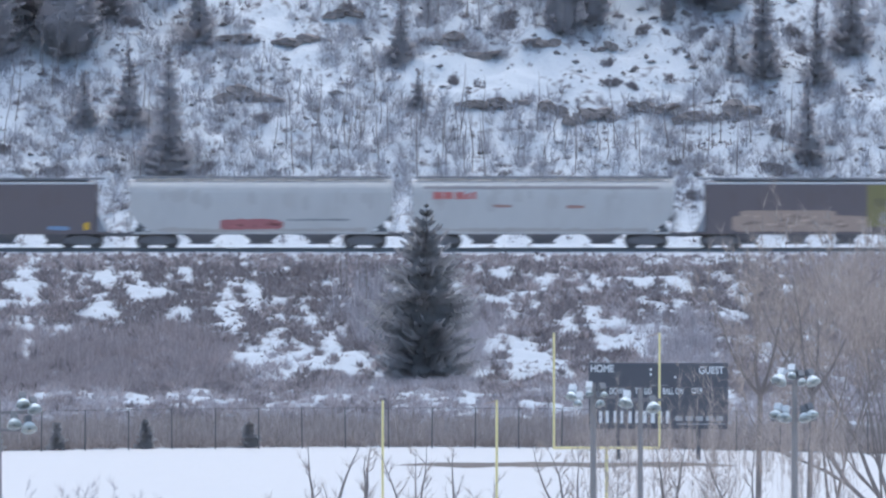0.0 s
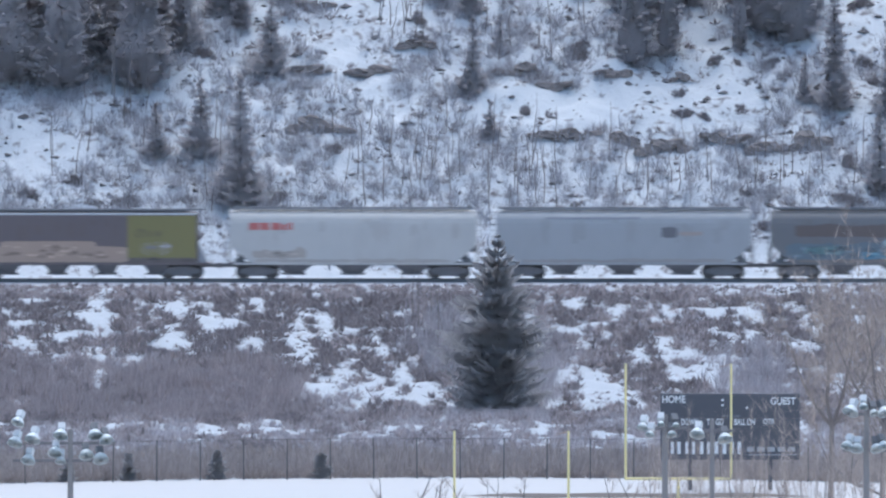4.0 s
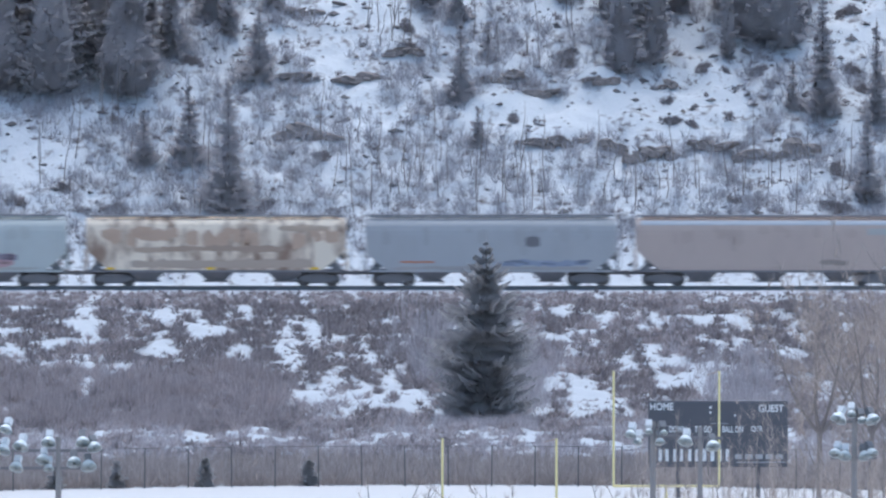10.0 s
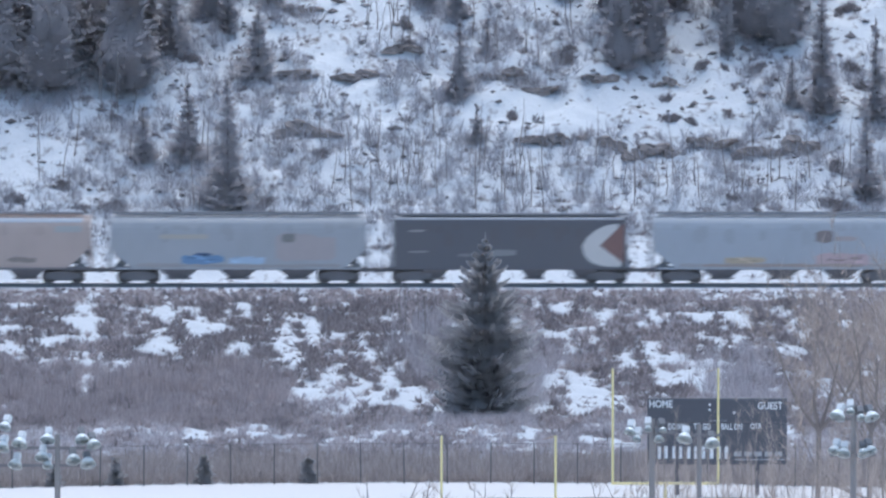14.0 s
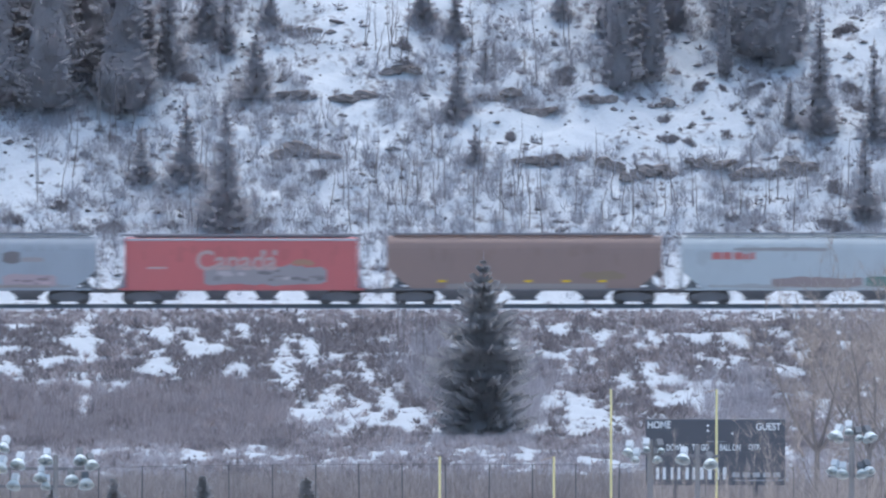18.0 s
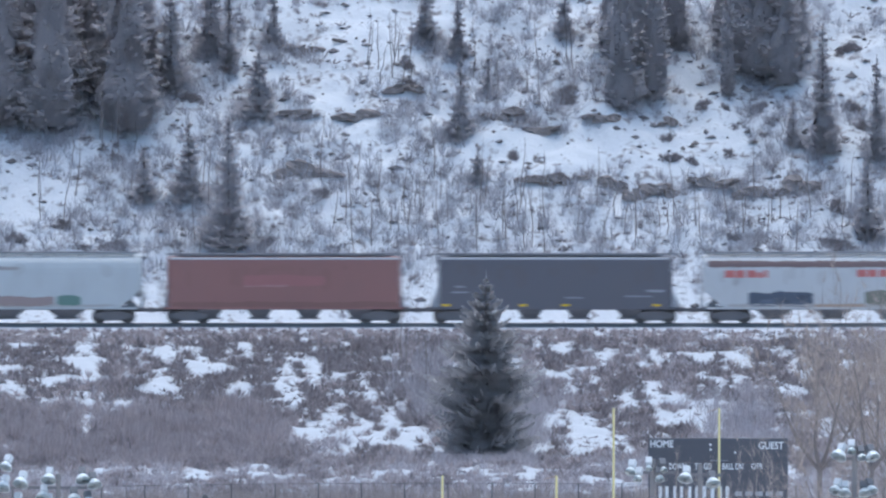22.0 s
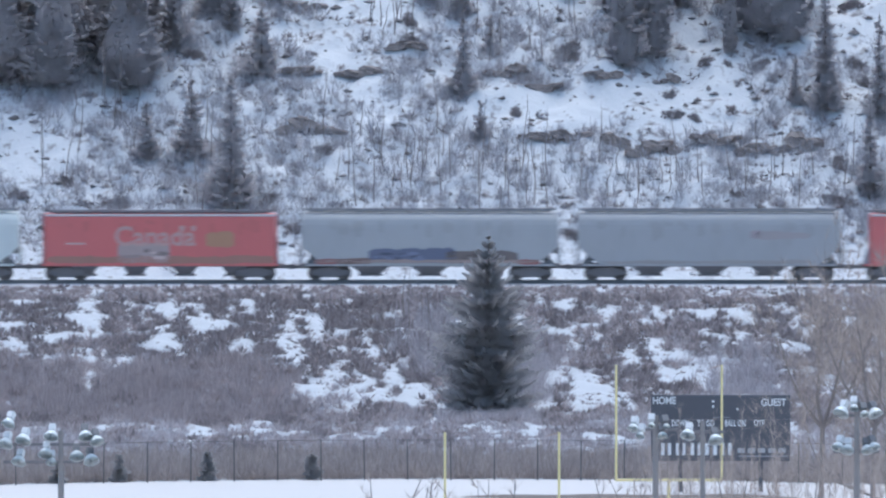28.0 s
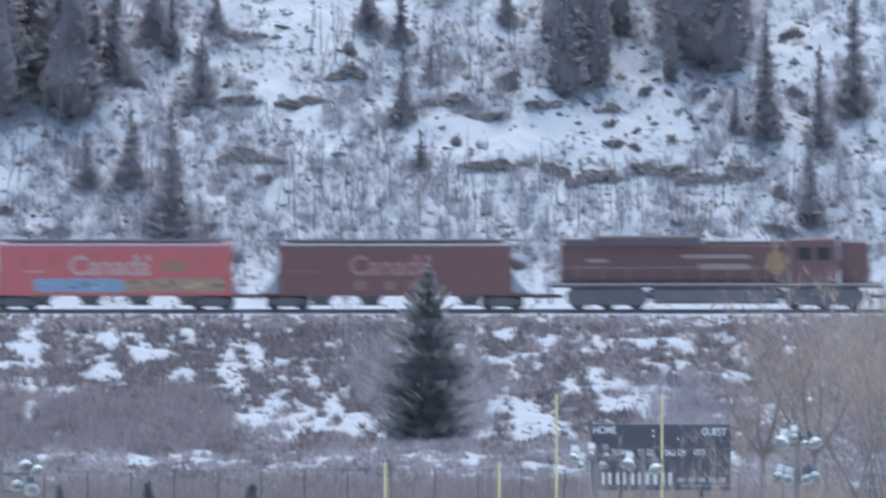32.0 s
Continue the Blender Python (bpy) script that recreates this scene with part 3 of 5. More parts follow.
    for e in (-1, 1):
        part("coupler", COUPLER, UNDER, car, "", pose(e * 10.5, 0, 0, 0, 0, 0 if e > 0 else 180))
        s = Shape()
        s.box(*sorted((e * 10.45, e * 10.6)), -1.45, 1.45, 0.35, 1.42, 0.02)
        part("pilot", s, dark, car)
    pale, gold = (0.42, 0.33, 0.30), (0.44, 0.28, 0.13)
    g = Form(9.0, 0.99, 4.45, 4.4, 1.75, 0.0, 1.76, 99)
    for name, col, a, b, lo, hi, ragged in (("lettering", pale, -8.2, -6.9, 3.02, 3.24, 0.0), ("lettering", pale, -2.2, 2.2, 3.26, 3.54, 0.1), ("lettering", pale, -1.1, 2.2, 2.55, 2.95, 0.1)):
        part(name, side_patch(g, a, b, lo, hi, 3, ragged, 0.012), mat("mark_loco_pale", col, 0.6), car)
    s = Shape()
    s.prism([(3.35, 2.5), (3.9, 2.1), (4.45, 2.5), (4.5, 3.4), (4.2, 3.75), (3.6, 3.75), (3.3, 3.4)], -1.01, -0.99)
    part("emblem", s, mat("gold_emblem", gold, 0.5, vary=0.15), car, "gold shield shape")
    s = Shape()
    s.tube([(-10.63, -0.5, 1.95), (-10.70, -0.5, 1.95)], [0.11, 0.11], 10)
    part("ditch_light", s, LENS, car)
    return car


RED = (0.60, 0.19, 0.17)
PINK = (0.52, 0.33, 0.33)
ORANGE = (0.5, 0.22, 0.14)
GREY = ("light_grey_car_paint", (0.62, 0.59, 0.56))
BLUE = ("blue_grey_car_paint", (0.435, 0.435, 0.445))
BROWN = ("brown_car_paint", (0.36, 0.245, 0.205))
DARK = ("dark_brown_car_paint", (0.19, 0.155, 0.155))
NAVY = ("blue_black_car_paint", (0.16, 0.152, 0.168))
MAROON = ("maroon_car_paint", (0.34, 0.17, 0.15))
SCARLET = ("red_car_paint", (0.67, 0.185, 0.175))
PALE = (0.62, 0.44, 0.40)
CRESCENT = [(6.9, 3.85), (6.2, 3.75), (5.5, 3.45), (4.9, 2.95), (4.62, 2.4), (4.75, 1.8), (5.2, 1.35), (6.0, 1.12), (7.1, 1.1), (7.25, 2.4)]
WEDGE = [(5.75, 2.45), (7.27, 1.3), (7.27, 3.9)]


def lettering(col=PALE):
    """The country's name with a small two-barred flag over its last letter."""
    return [("word", col, -2.9, 5.15, 2.2, 1.28, 0), ("flag_bar", col, 1.25, 1.56, 3.16, 3.50, 0.0), ("flag_bar", col, 1.94, 2.25, 3.16, 3.50, 0.0)]


def reflectors(*xs, z=1.12):
    return [("reflector", (0.95, 0.58, 0.03), x, x + 0.52, z, z + 0.14, 0.0) for x in xs]


def build_train():
    small_red = lambda x, z=3.15: [("lettering", RED, x + a, x + a + w, z, z + h, 0.0) for a, w, h in ((0.0, 0.62, 0.46), (0.70, 0.55, 0.46), (1.42, 0.55, 0.46), (2.04, 0.28, 0.34), (2.39, 0.14, 0.46), (2.60, 0.14, 0.46))]
    cars = [
        ("box", DARK, "dark brown flat-sided hopper car with yellow end patch", 4, [("graffiti", (0.33, 0.33, 0.38), -5.5, -2.0, 1.2, 2.3, 0.4), ("graffiti", (0.25, 0.35, 0.5), 4.2, 5.6, 1.1, 1.5, 0.5), ("graffiti", (0.75, 0.45, 0.05), 6.5, 6.9, 1.1, 1.8, 0.2)]),
        ("round", GREY, "light grey round-sided hopper car with a red tag", 3, [("graffiti", (0.45, 0.17, 0.17), -2.6, 1.4, 1.15, 2.0, 0.35), ("graffiti", (0.30, 0.29, 0.29), 1.6, 5.6, 1.75, 1.95, 0.6)]),
        ("round", GREY, "light grey round-sided hopper car with red lettering", 3, small_red(-7.0) + [("lettering", (0.4, 0.24, 0.2), -3.2, -2.0, 2.6, 2.85, 0.3), ("lettering", (0.42, 0.24, 0.2), 1.5, 2.6, 2.55, 2.8, 0.3), ("rust", (0.36, 0.32, 0.31), -7.6, 7.4, 3.75, 4.05, 0.4)]),
        ("box", DARK, "dark brown hopper car with yellow end panel and tan tag", 4, [("yellow_panel", (0.27, 0.235, 0.10), 2.9, 7.28, 1.35, 4.06, 0.0), ("graffiti", (0.46, 0.34, 0.27), -5.7, 2.95, 1.05, 2.15, 0.12), ("graffiti", (0.46, 0.34, 0.27), -5.2, 0.9, 1.5, 2.45, 0.06), ("graffiti", (0.44, 0.40, 0.39), 3.7, 5.6, 1.5, 2.5, 0.2), ("graffiti", (0.13, 0.11, 0.09), 3.3, 5.1, 2.6, 3.3, 0.45), ("graffiti", (0.17, 0.14, 0.13), 2.95, 7.2, 1.0, 1.5, 0.3)]),
        ("round", GREY, "light grey round-sided hopper car with faded red lettering", 3, small_red(-6.6) + [("graffiti", (0.5, 0.43, 0.38), -6.4, -3.0, 1.2, 2.2, 0.6)]),
        ("round", BLUE, "blue-grey round-sided hopper car with a dark emblem", 3, [("emblem", (0.2, 0.19, 0.2), 2.4, 3.4, 2.6, 3.4, 0.2), ("lettering", (0.45, 0.37, 0.33), 3.5, 5.0, 2.75, 3.1, 0.3), ("rust", (0.3, 0.3, 0.33), -5.0, 1.0, 3.8, 4.0, 0.5)]),
        ("round", ("dark_slate_car_paint", (0.205, 0.20, 0.205)), "dark slate hopper car with blue painted tags", 3, [("graffiti", (0.17, 0.21, 0.24), -7.2, 7.0, 1.1, 2.5, 0.35), ("graffiti", (0.13, 0.32, 0.44), 2.9, 7.4, 1.6, 2.5, 0.3), ("graffiti", (0.36, 0.47, 0.52), -1.0, 0.7, 1.9, 2.7, 0.35), ("rust", (0.17, 0.135, 0.125), -6.6, 7.2, 2.6, 3.6, 0.3), ("graffiti", (0.15, 0.28, 0.36), -2.4, 0.6, 1.2, 2.0, 0.4), ("graffiti", (0.22, 0.33, 0.33), -6.0, -3.6, 1.5, 2.2, 0.4)]),
        ("round", ("grey_green_car_paint", (0.53, 0.55, 0.53)), "pale grey-green hopper car with red lettering and pink tag", 3, small_red(-7.0, 2.75) + [("graffiti", PINK, -3.2, 4.6, 1.1, 2.35, 0.4), ("graffiti", (0.3, 0.25, 0.3), 3.6, 4.8, 1.6, 2.2, 0.4), ("graffiti", (0.36, 0.39, 0.48), -4.2, -2.6, 1.6, 2.0, 0.4)]),
        ("long", ("cream_rusty_car_paint", (0.90, 0.76, 0.60)), "cream hopper car heavily streaked with brown rust", 3, [("rust", (0.50, 0.39, 0.31), -5.4, 6.2, 1.05, 1.9, 0.5), ("rust", (0.44, 0.32, 0.24), -3.6, 4.4, 2.15, 2.75, 0.6), ("rust", (0.50, 0.37, 0.28), -5.2, -3.2, 2.1, 2.6, 0.5), ("rust", (0.52, 0.39, 0.29), 4.0, 7.2, 3.5, 4.0, 0.5)] + reflectors(-7.0, -0.6, 6.0, z=1.1)),
        ("round", BLUE, "blue-grey round-sided hopper car with a brown emblem", 3, [("emblem", (0.19, 0.18, 0.19), 2.2, 3.1, 2.5, 3.3, 0.2), ("lettering", ORANGE, -5.8, -3.6, 1.5, 1.68, 0.4), ("graffiti", (0.30, 0.33, 0.42), 0.2, 6.2, 1.2, 1.9, 0.6)]),
        ("long", ("tan_car_paint", (0.54, 0.43, 0.375)), "tan rusted hopper car with pale grey roof edge", 3, [("rust", (0.30, 0.25, 0.22), 3.2, 5.0, 1.2, 1.9, 0.6), ("pale_panel", (0.45, 0.44, 0.42), 6.2, 7.9, 3.3, 3.7, 0.0), ("pale_panel", (0.46, 0.48, 0.52), -8.2, 8.0, 3.92, 4.2, 0.0)]),
        ("round", BLUE, "blue-grey round-sided hopper car with blue tags", 3, [("lettering", (0.5, 0.45, 0.38), -5.0, -1.9, 2.85, 3.2, 0.2), ("graffiti", (0.20, 0.31, 0.47), -3.6, -0.9, 1.2, 2.0, 0.4), ("graffiti", (0.12, 0.16, 0.25), -2.8, -1.7, 1.7, 2.1, 0.4), ("graffiti", (0.45, 0.55, 0.66), -0.6, 1.7, 1.2, 1.9, 0.4), ("emblem", (0.26, 0.25, 0.23), 2.8, 3.6, 2.6, 3.3, 0.2), ("rust", (0.46, 0.40, 0.385), 2.4, 6.2, 1.3, 3.5, 0.35)]),
        ("box", ("worn_black_car_paint", (0.15, 0.145, 0.155)), "black flat-sided hopper car with white and brown end mark", 4, [("crescent_shape", (0.66, 0.62, 0.58), CRESCENT, 0.010, 0, 0, 0), ("wedge_shape", (0.26, 0.15, 0.13), WEDGE, 0.016, 0, 0, 0), ("lettering", (0.35, 0.33, 0.31), -6.4, -5.4, 3.3, 3.5, 0.3), ("lettering", (0.35, 0.33, 0.31), -6.4, -5.2, 2.0, 2.12, 0.2), ("lettering", (0.3, 0.29, 0.28), -1.2, 0.4, 1.7, 2.3, 0.4), ("lettering", (0.25, 0.24, 0.24), -3.3, -2.4, 1.7, 2.0, 0.4)]),
        ("round", ("silver_car_paint", (0.45, 0.465, 0.49)), "silver-grey round-sided hopper car with a brown emblem", 3, [("emblem", (0.25, 0.21, 0.2), 2.2, 3.3, 2.6, 3.5, 0.2), ("lettering", (0.45, 0.38, 0.36), 3.4, 4.8, 2.7, 3.1, 0.3), ("rust", (0.42, 0.34, 0.3), -5.0, 5.2, 1.05, 1.35, 0.5), ("graffiti", (0.52, 0.42, 0.30), -3.6, -1.0, 1.25, 1.8, 0.35), ("graffiti", (0.54, 0.40, 0.40), 2.2, 5.6, 1.1, 2.1, 0.3)]),
        ("box", SCARLET, "bright red hopper car with pale lettering and grey tag", 4, lettering((0.60, 0.42, 0.38)) + [("graffiti", (0.42, 0.36, 0.35), -2.4, 5.4, 1.15, 2.65, 0.3), ("lettering", PALE, -6.0, -4.8, 2.3, 2.42, 0.0), ("rust", (0.5, 0.28, 0.18), 3.2, 4.6, 2.3, 3.1, 0.6)]),
        ("long", BROWN, "dusty brown hopper car with yellow side reflectors", 3, reflectors(-5.5, -2.7, 0.0, 2.4, 4.7, z=1.45) + [("dust", (0.38, 0.32, 0.29), -5.0, 5.2, 1.0, 1.38, 0.1), ("rust", (0.33, 0.24, 0.16), 3.6, 6.4, 1.5, 2.3, 0.6)]),
        ("round", ("pale_blue_grey_car_paint", (0.58, 0.60, 0.60)), "pale grey hopper car with red lettering, rust and green tag", 3, small_red(-6.6, 2.9) + [("rust", (0.38, 0.29, 0.27), -2.8, 3.0, 1.05, 1.9, 0.35), ("graffiti", (0.16, 0.26, 0.22), 3.2, 4.7, 1.1, 1.9, 0.2), ("rust", (0.40, 0.36, 0.34), -5.2, 0.8, 3.4, 3.7, 0.5)]),
        ("box", MAROON, "maroon flat-sided hopper car with faded red lettering", 4, [("lettering", (0.39, 0.175, 0.165), -2.6, 2.6, 2.35, 3.2, 0.25), ("lettering", (0.50, 0.31, 0.30), -2.5, 0.2, 2.36, 2.52, 0.3), ("rust", (0.27, 0.14, 0.12), -7.2, 7.2, 1.0, 1.5, 0.4)]),
        ("box", NAVY, "blue-black flat-sided hopper car with yellow reflectors", 4, reflectors(-7.2, -2.3, 0.4, 6.2) + [("lettering", (0.36, 0.36, 0.38), -6.6, -5.5, 1.95, 2.08, 0.2), ("lettering", (0.36, 0.36, 0.38), -6.4, -5.7, 2.3, 2.45, 0.3), ("lettering", (0.32, 0.32, 0.34), 4.4, 6.2, 1.7, 1.82, 0.3), ("lettering", (0.3, 0.3, 0.32), 0.6, 1.8, 1.6, 1.75, 0.3), ("lettering", (0.36, 0.36, 0.38), 5.8, 7.0, 2.0, 2.2, 0.3)]),
        ("round", ("off_white_car_paint", (0.63, 0.62, 0.61)), "off-white hopper car with brown roof edge and dark tags", 3, small_red(-6.9, 2.95) + small_red(1.5, 3.0) + [("rust", (0.22, 0.15, 0.14), -8.0, 7.8, 3.55, 4.1, 0.35), ("graffiti", (0.11, 0.125, 0.16), -5.4, -1.3, 1.0, 2.2, 0.3), ("graffiti", (0.21, 0.215, 0.17), 2.0, 6.9, 1.1, 2.3, 0.35), ("rust", (0.5, 0.36, 0.27), -1.2, 2.0, 1.05, 1.3, 0.3)]),
        ("round", ("mint_white_car_paint", (0.70, 0.73, 0.70)), "very pale mint hopper car with a grey tag", 3, [("graffiti", (0.45, 0.48, 0.48), -6.6, -5.4, 1.6, 2.2, 0.2), ("graffiti", (0.40, 0.43, 0.43), -2.7, -1.6, 1.6, 2.2, 0.2), ("graffiti", (0.45, 0.48, 0.48), 1.3, 2.4, 1.6, 2.2, 0.2), ("rust", (0.42, 0.43, 0.42), -6.0, 6.0, 1.0, 1.15, 0.3)]),
        ("box", SCARLET, "red hopper car with pale lettering and rusty foot", 4, lettering((0.57, 0.36, 0.33)) + [("rust", (0.42, 0.22, 0.17), -7.2, 7.2, 1.0, 1.7, 0.45), ("graffiti", (0.46, 0.36, 0.34), -2.7, 0.6, 1.1, 2.45, 0.12), ("rust", (0.50, 0.28, 0.17), 2.9, 4.7, 2.0, 3.3, 0.3), ("lettering", PALE, -6.0, -4.8, 2.3, 2.42, 0.0)]),
        ("round", ("warm_grey_car_paint", (0.46, 0.46, 0.465)), "grey round-sided hopper car with long dark tag", 3, [("graffiti", (0.17, 0.18, 0.25), -3.9, 1.6, 1.05, 2.2, 0.3), ("graffiti", (0.20, 0.165, 0.155), 1.0, 5.6, 1.05, 2.0, 0.3), ("graffiti", (0.24, 0.15, 0.13), -6.0, -3.8, 1.0, 1.5, 0.35), ("graffiti", (0.42, 0.14, 0.13), -7.3, -5.9, 1.0, 1.45, 0.3), ("graffiti", (0.42, 0.16, 0.15), 5.6, 7.0, 1.0, 1.4, 0.3), ("rust", (0.42, 0.32, 0.29), -7.4, 7.0, 1.1, 1.4, 0.5)]),
        ("round", BLUE, "plain blue-grey round-sided hopper car", 3, [("rust", (0.42, 0.37, 0.37), 3.0, 6.4, 2.5, 3.3, 0.6), ("emblem", (0.42, 0.35, 0.36), 2.6, 3.3, 2.6, 3.3, 0.3)]),
        ("box", SCARLET, "bright red hopper car with light blue and tan tags", 4, lettering() + [("graffiti", (0.33, 0.42, 0.52), -5.2, 0.6, 1.08, 2.1, 0.25), ("graffiti", (0.46, 0.33, 0.22), 0.5, 7.0, 1.05, 2.2, 0.4), ("rust", (0.42, 0.24, 0.16), 3.0, 4.6, 2.3, 3.3, 0.5), ("lettering", PALE, -5.8, -4.6, 2.4, 2.5, 0.0)]),
        ("box", ("dark_maroon_car_paint", (0.25, 0.125, 0.115)), "dark maroon hopper car with faded pink lettering", 4, lettering((0.46, 0.26, 0.24)) + [("emblem", (0.34, 0.21, 0.20), -2.6, -1.8, 1.2, 1.95, 0.2), ("emblem", (0.34, 0.21, 0.20), -0.7, 0.0, 1.2, 1.95, 0.2), ("emblem", (0.34, 0.21, 0.20), 0.9, 1.7, 1.2, 1.95, 0.2), ("lettering", (0.3, 0.18, 0.18), -7.0, -4.8, 2.4, 2.5, 0.0)]),
    ]
    made = []
    for k, (style, colour, label, pockets, marks) in enumerate(cars):
        a, b = COUPLINGS[k], COUPLINGS[k + 1]
        made.append((hopper_car(0.5 * (a + b), b - a, style, colour, label, pockets, marks), 0.5 * (a + b)))
    made.append((locomotive(COUPLINGS[-1] + 11.2), COUPLINGS[-1] + 11.2))
    return made


TRAIN = build_train()

# ---- playing field: goal posts, scoreboard, fence, floodlight poles ----
def goal_post(m, label):
    g = thing("goal_post", m, label, "goal post", "goal posts of the field")
    part("post", Shape().tube([(0, 0.9, -0.1), (0, 0.9, 2.6), (0, 0.72, 2.92), (0, 0.4, 3.02), (0, 0, 3.05)], [0.085] * 5, 10), YELLOW, g)
    part("crossbar", Shape().tube([(-2.82, 0, 3.05), (2.82, 0, 3.05)], [0.07, 0.07], 8), YELLOW, g)
    for x in (-2.82, 2.82):
        part("upright", Shape().tube([(x, 0, 2.99), (x, 0, 9.2)], [0.066, 0.06], 8), YELLOW, g)
    part("wind_ribbon", Shape().tube([(2.82, 0, 9.2), (2.6, 0, 9.12), (2.15, 0.05, 9.0)], [0.02, 0.03, 0.015], 5), mat("faded_red_ribbon", (0.45, 0.33, 0.26)), g)
    return g


goal_post(pose(11.98, -258, 0), "yellow slingshot goal post by the scoreboard")
goal_post(pose(2.83, -358, 0), "yellow slingshot goal post across the field")


def scoreboard():
    b = thing("scoreboard", pose(15.43, -195, 0), "dark blue scoreboard with white words on steel legs", "scoreboard")
    part("upper_panel", Shape().box(-3.9, 3.9, -0.15, 0.15, 4.05, 5.42, 0.02), BOARD, b)
    part("lower_panel", Shape().box(-3.9, 3.9, -0.15, 0.15, 1.72, 4.03, 0.02), BOARD, b)
    for x in (-2.24, 2.24):
        part("leg", Shape().box(x - 0.13, x + 0.13, 0.16, 0.42, -0.2, 5.2), BOARD, b)
    white = mat("white_letters", (0.88, 0.89, 0.90), 0.5, vary=0.1, scale=3)
    dim = mat("grey_letters", (0.45, 0.46, 0.48), 0.5, vary=0.1, scale=3)
    letters("HOME", 0.42, 1.30, -3.79, 4.90, b, white)
    letters("GUEST", 0.42, 1.40, 2.27, 4.80, b, white)
    for text, x, w in (("DOWN", -2.73, 0.95), ("TO GO", -1.31, 0.95), ("BALL ON", 0.24, 1.16), ("QTR", 1.85, 0.66)):
        letters(text, 0.36, w, x, 3.66, b, white)
    part("possession_line", Shape().box(-0.45, 0.55, -0.172, -0.152, 4.15, 4.18), dim, b)
    for z in (4.78, 5.06):
        part("clock_dot", Shape().tube([(-0.42, -0.155, z), (-0.42, -0.175, z)], [0.07, 0.07], 10), white, b)
    part("clock_dot", Shape().tube([(0.95, -0.155, 4.62), (0.95, -0.175, 4.62)], [0.06, 0.06], 10), white, b)
    # the sponsor's name as plain bars, large ones and a small row
    for x, w in ((-3.32, 0.60), (-2.50, 0.58), (-1.68, 0.64), (-0.88, 0.74), (0.0, 0.68)):
        for u, v in ((0.0, 0.30), (0.62, 0.92)):
            part("name_bar", Shape().box(x + u * w, x + v * w, -0.172, -0.152, 2.05, 2.73), white, b)
    for k in range(5):
        part("name_bar", Shape().box(0.95 + k * 0.57, 1.36 + k * 0.57, -0.172, -0.152, 2.18, 2.44), dim, b)
    part("name_rule", Shape().box(1.0, 3.75, -0.172, -0.152, 1.97, 2.02), dim, b)


scoreboard()


def field_edge(x):
    """The field's far edge, which bows towards the camera at both sides."""
    return -177.0 - 0.0135 * x * x


def fence():
    f = thing("chain_link_fence", None, "grey chain-link fence along the snowy field edge", "fence")
    rng = random.Random(4)
    xs = [k * 2.45 + 0.35 for k in range(-14, 15)]
    for x in xs:
        y = field_edge(x) - 1
        part("fence_post", Shape().tube([(x, y, -0.2), (x + rng.uniform(-0.03, 0.03), y, 2.32)], [0.04, 0.034], 6), MESH_WIRE, f)
    for a, b in zip(xs, xs[1:]):
        ya, yb = field_edge(a) - 1, field_edge(b) - 1
        part("top_rail", Shape().tube([(a, ya, 2.28), (b, yb, 2.28)], [0.014, 0.014], 5), MESH_WIRE, f)
        wires = []
        for q in np.arange(0.04, 2.4, 0.16):
            for d in (1, -1):
                c = min(2.45, max(0.0, q + d * 2.2))
                h = abs(c - q)
                wires.append([(a + q, ya + (yb - ya) * q / 2.45, 0.05), (a + q + 0.006, ya + (yb - ya) * q / 2.45, 0.05), (a + c, ya + (yb - ya) * c / 2.45, 0.05 + h)])
                wires.append([(a + q, ya + (yb - ya) * q / 2.45, 2.25), (a + q + 0.006, ya + (yb - ya) * q / 2.45, 2.25), (a + c, ya + (yb - ya) * c / 2.45, 2.25 - h)])
        tagged(part("wire_panel", tri_mesh("wire_panel", np.array(wires), MESH_WIRE), MESH_WIRE, f), kind="stuff")


fence()


def field_strip():
    """Bare ground where the snow was ploughed, with its low bank of snow."""
    rng = np.random.default_rng(7)
    s, n = Shape(), 60
    verts, faces = [], []
    for i in range(n + 1):
        x = 0.6 + 19.3 * i / n
        taper = min(1, i / 8, (n - i) / 8)
        mid = -203.2 + 0.5 * math.sin(x * 0.9)
        w = (2.6 + 0.9 * math.sin(1.7 * x) + rng.uniform(-0.4, 0.4)) * taper + 0.02
        for k, h in ((-1, 0.004), (-0.3, 0.10), (0.3, 0.13), (1, 0.004)):
            verts.append((x, mid + k * w, h * taper + 0.004))
    for i in range(n):
        for k in range(3):
            a = i * 4 + k
            faces.append((a, a + 4, a + 5, a + 1))
    s.add(verts, faces)
    tagged(new("bare_strip", s.mesh("bare_strip", EARTH)), "strip of bare brown earth on the snowy field", "bare ground", kind="structure")


field_strip()


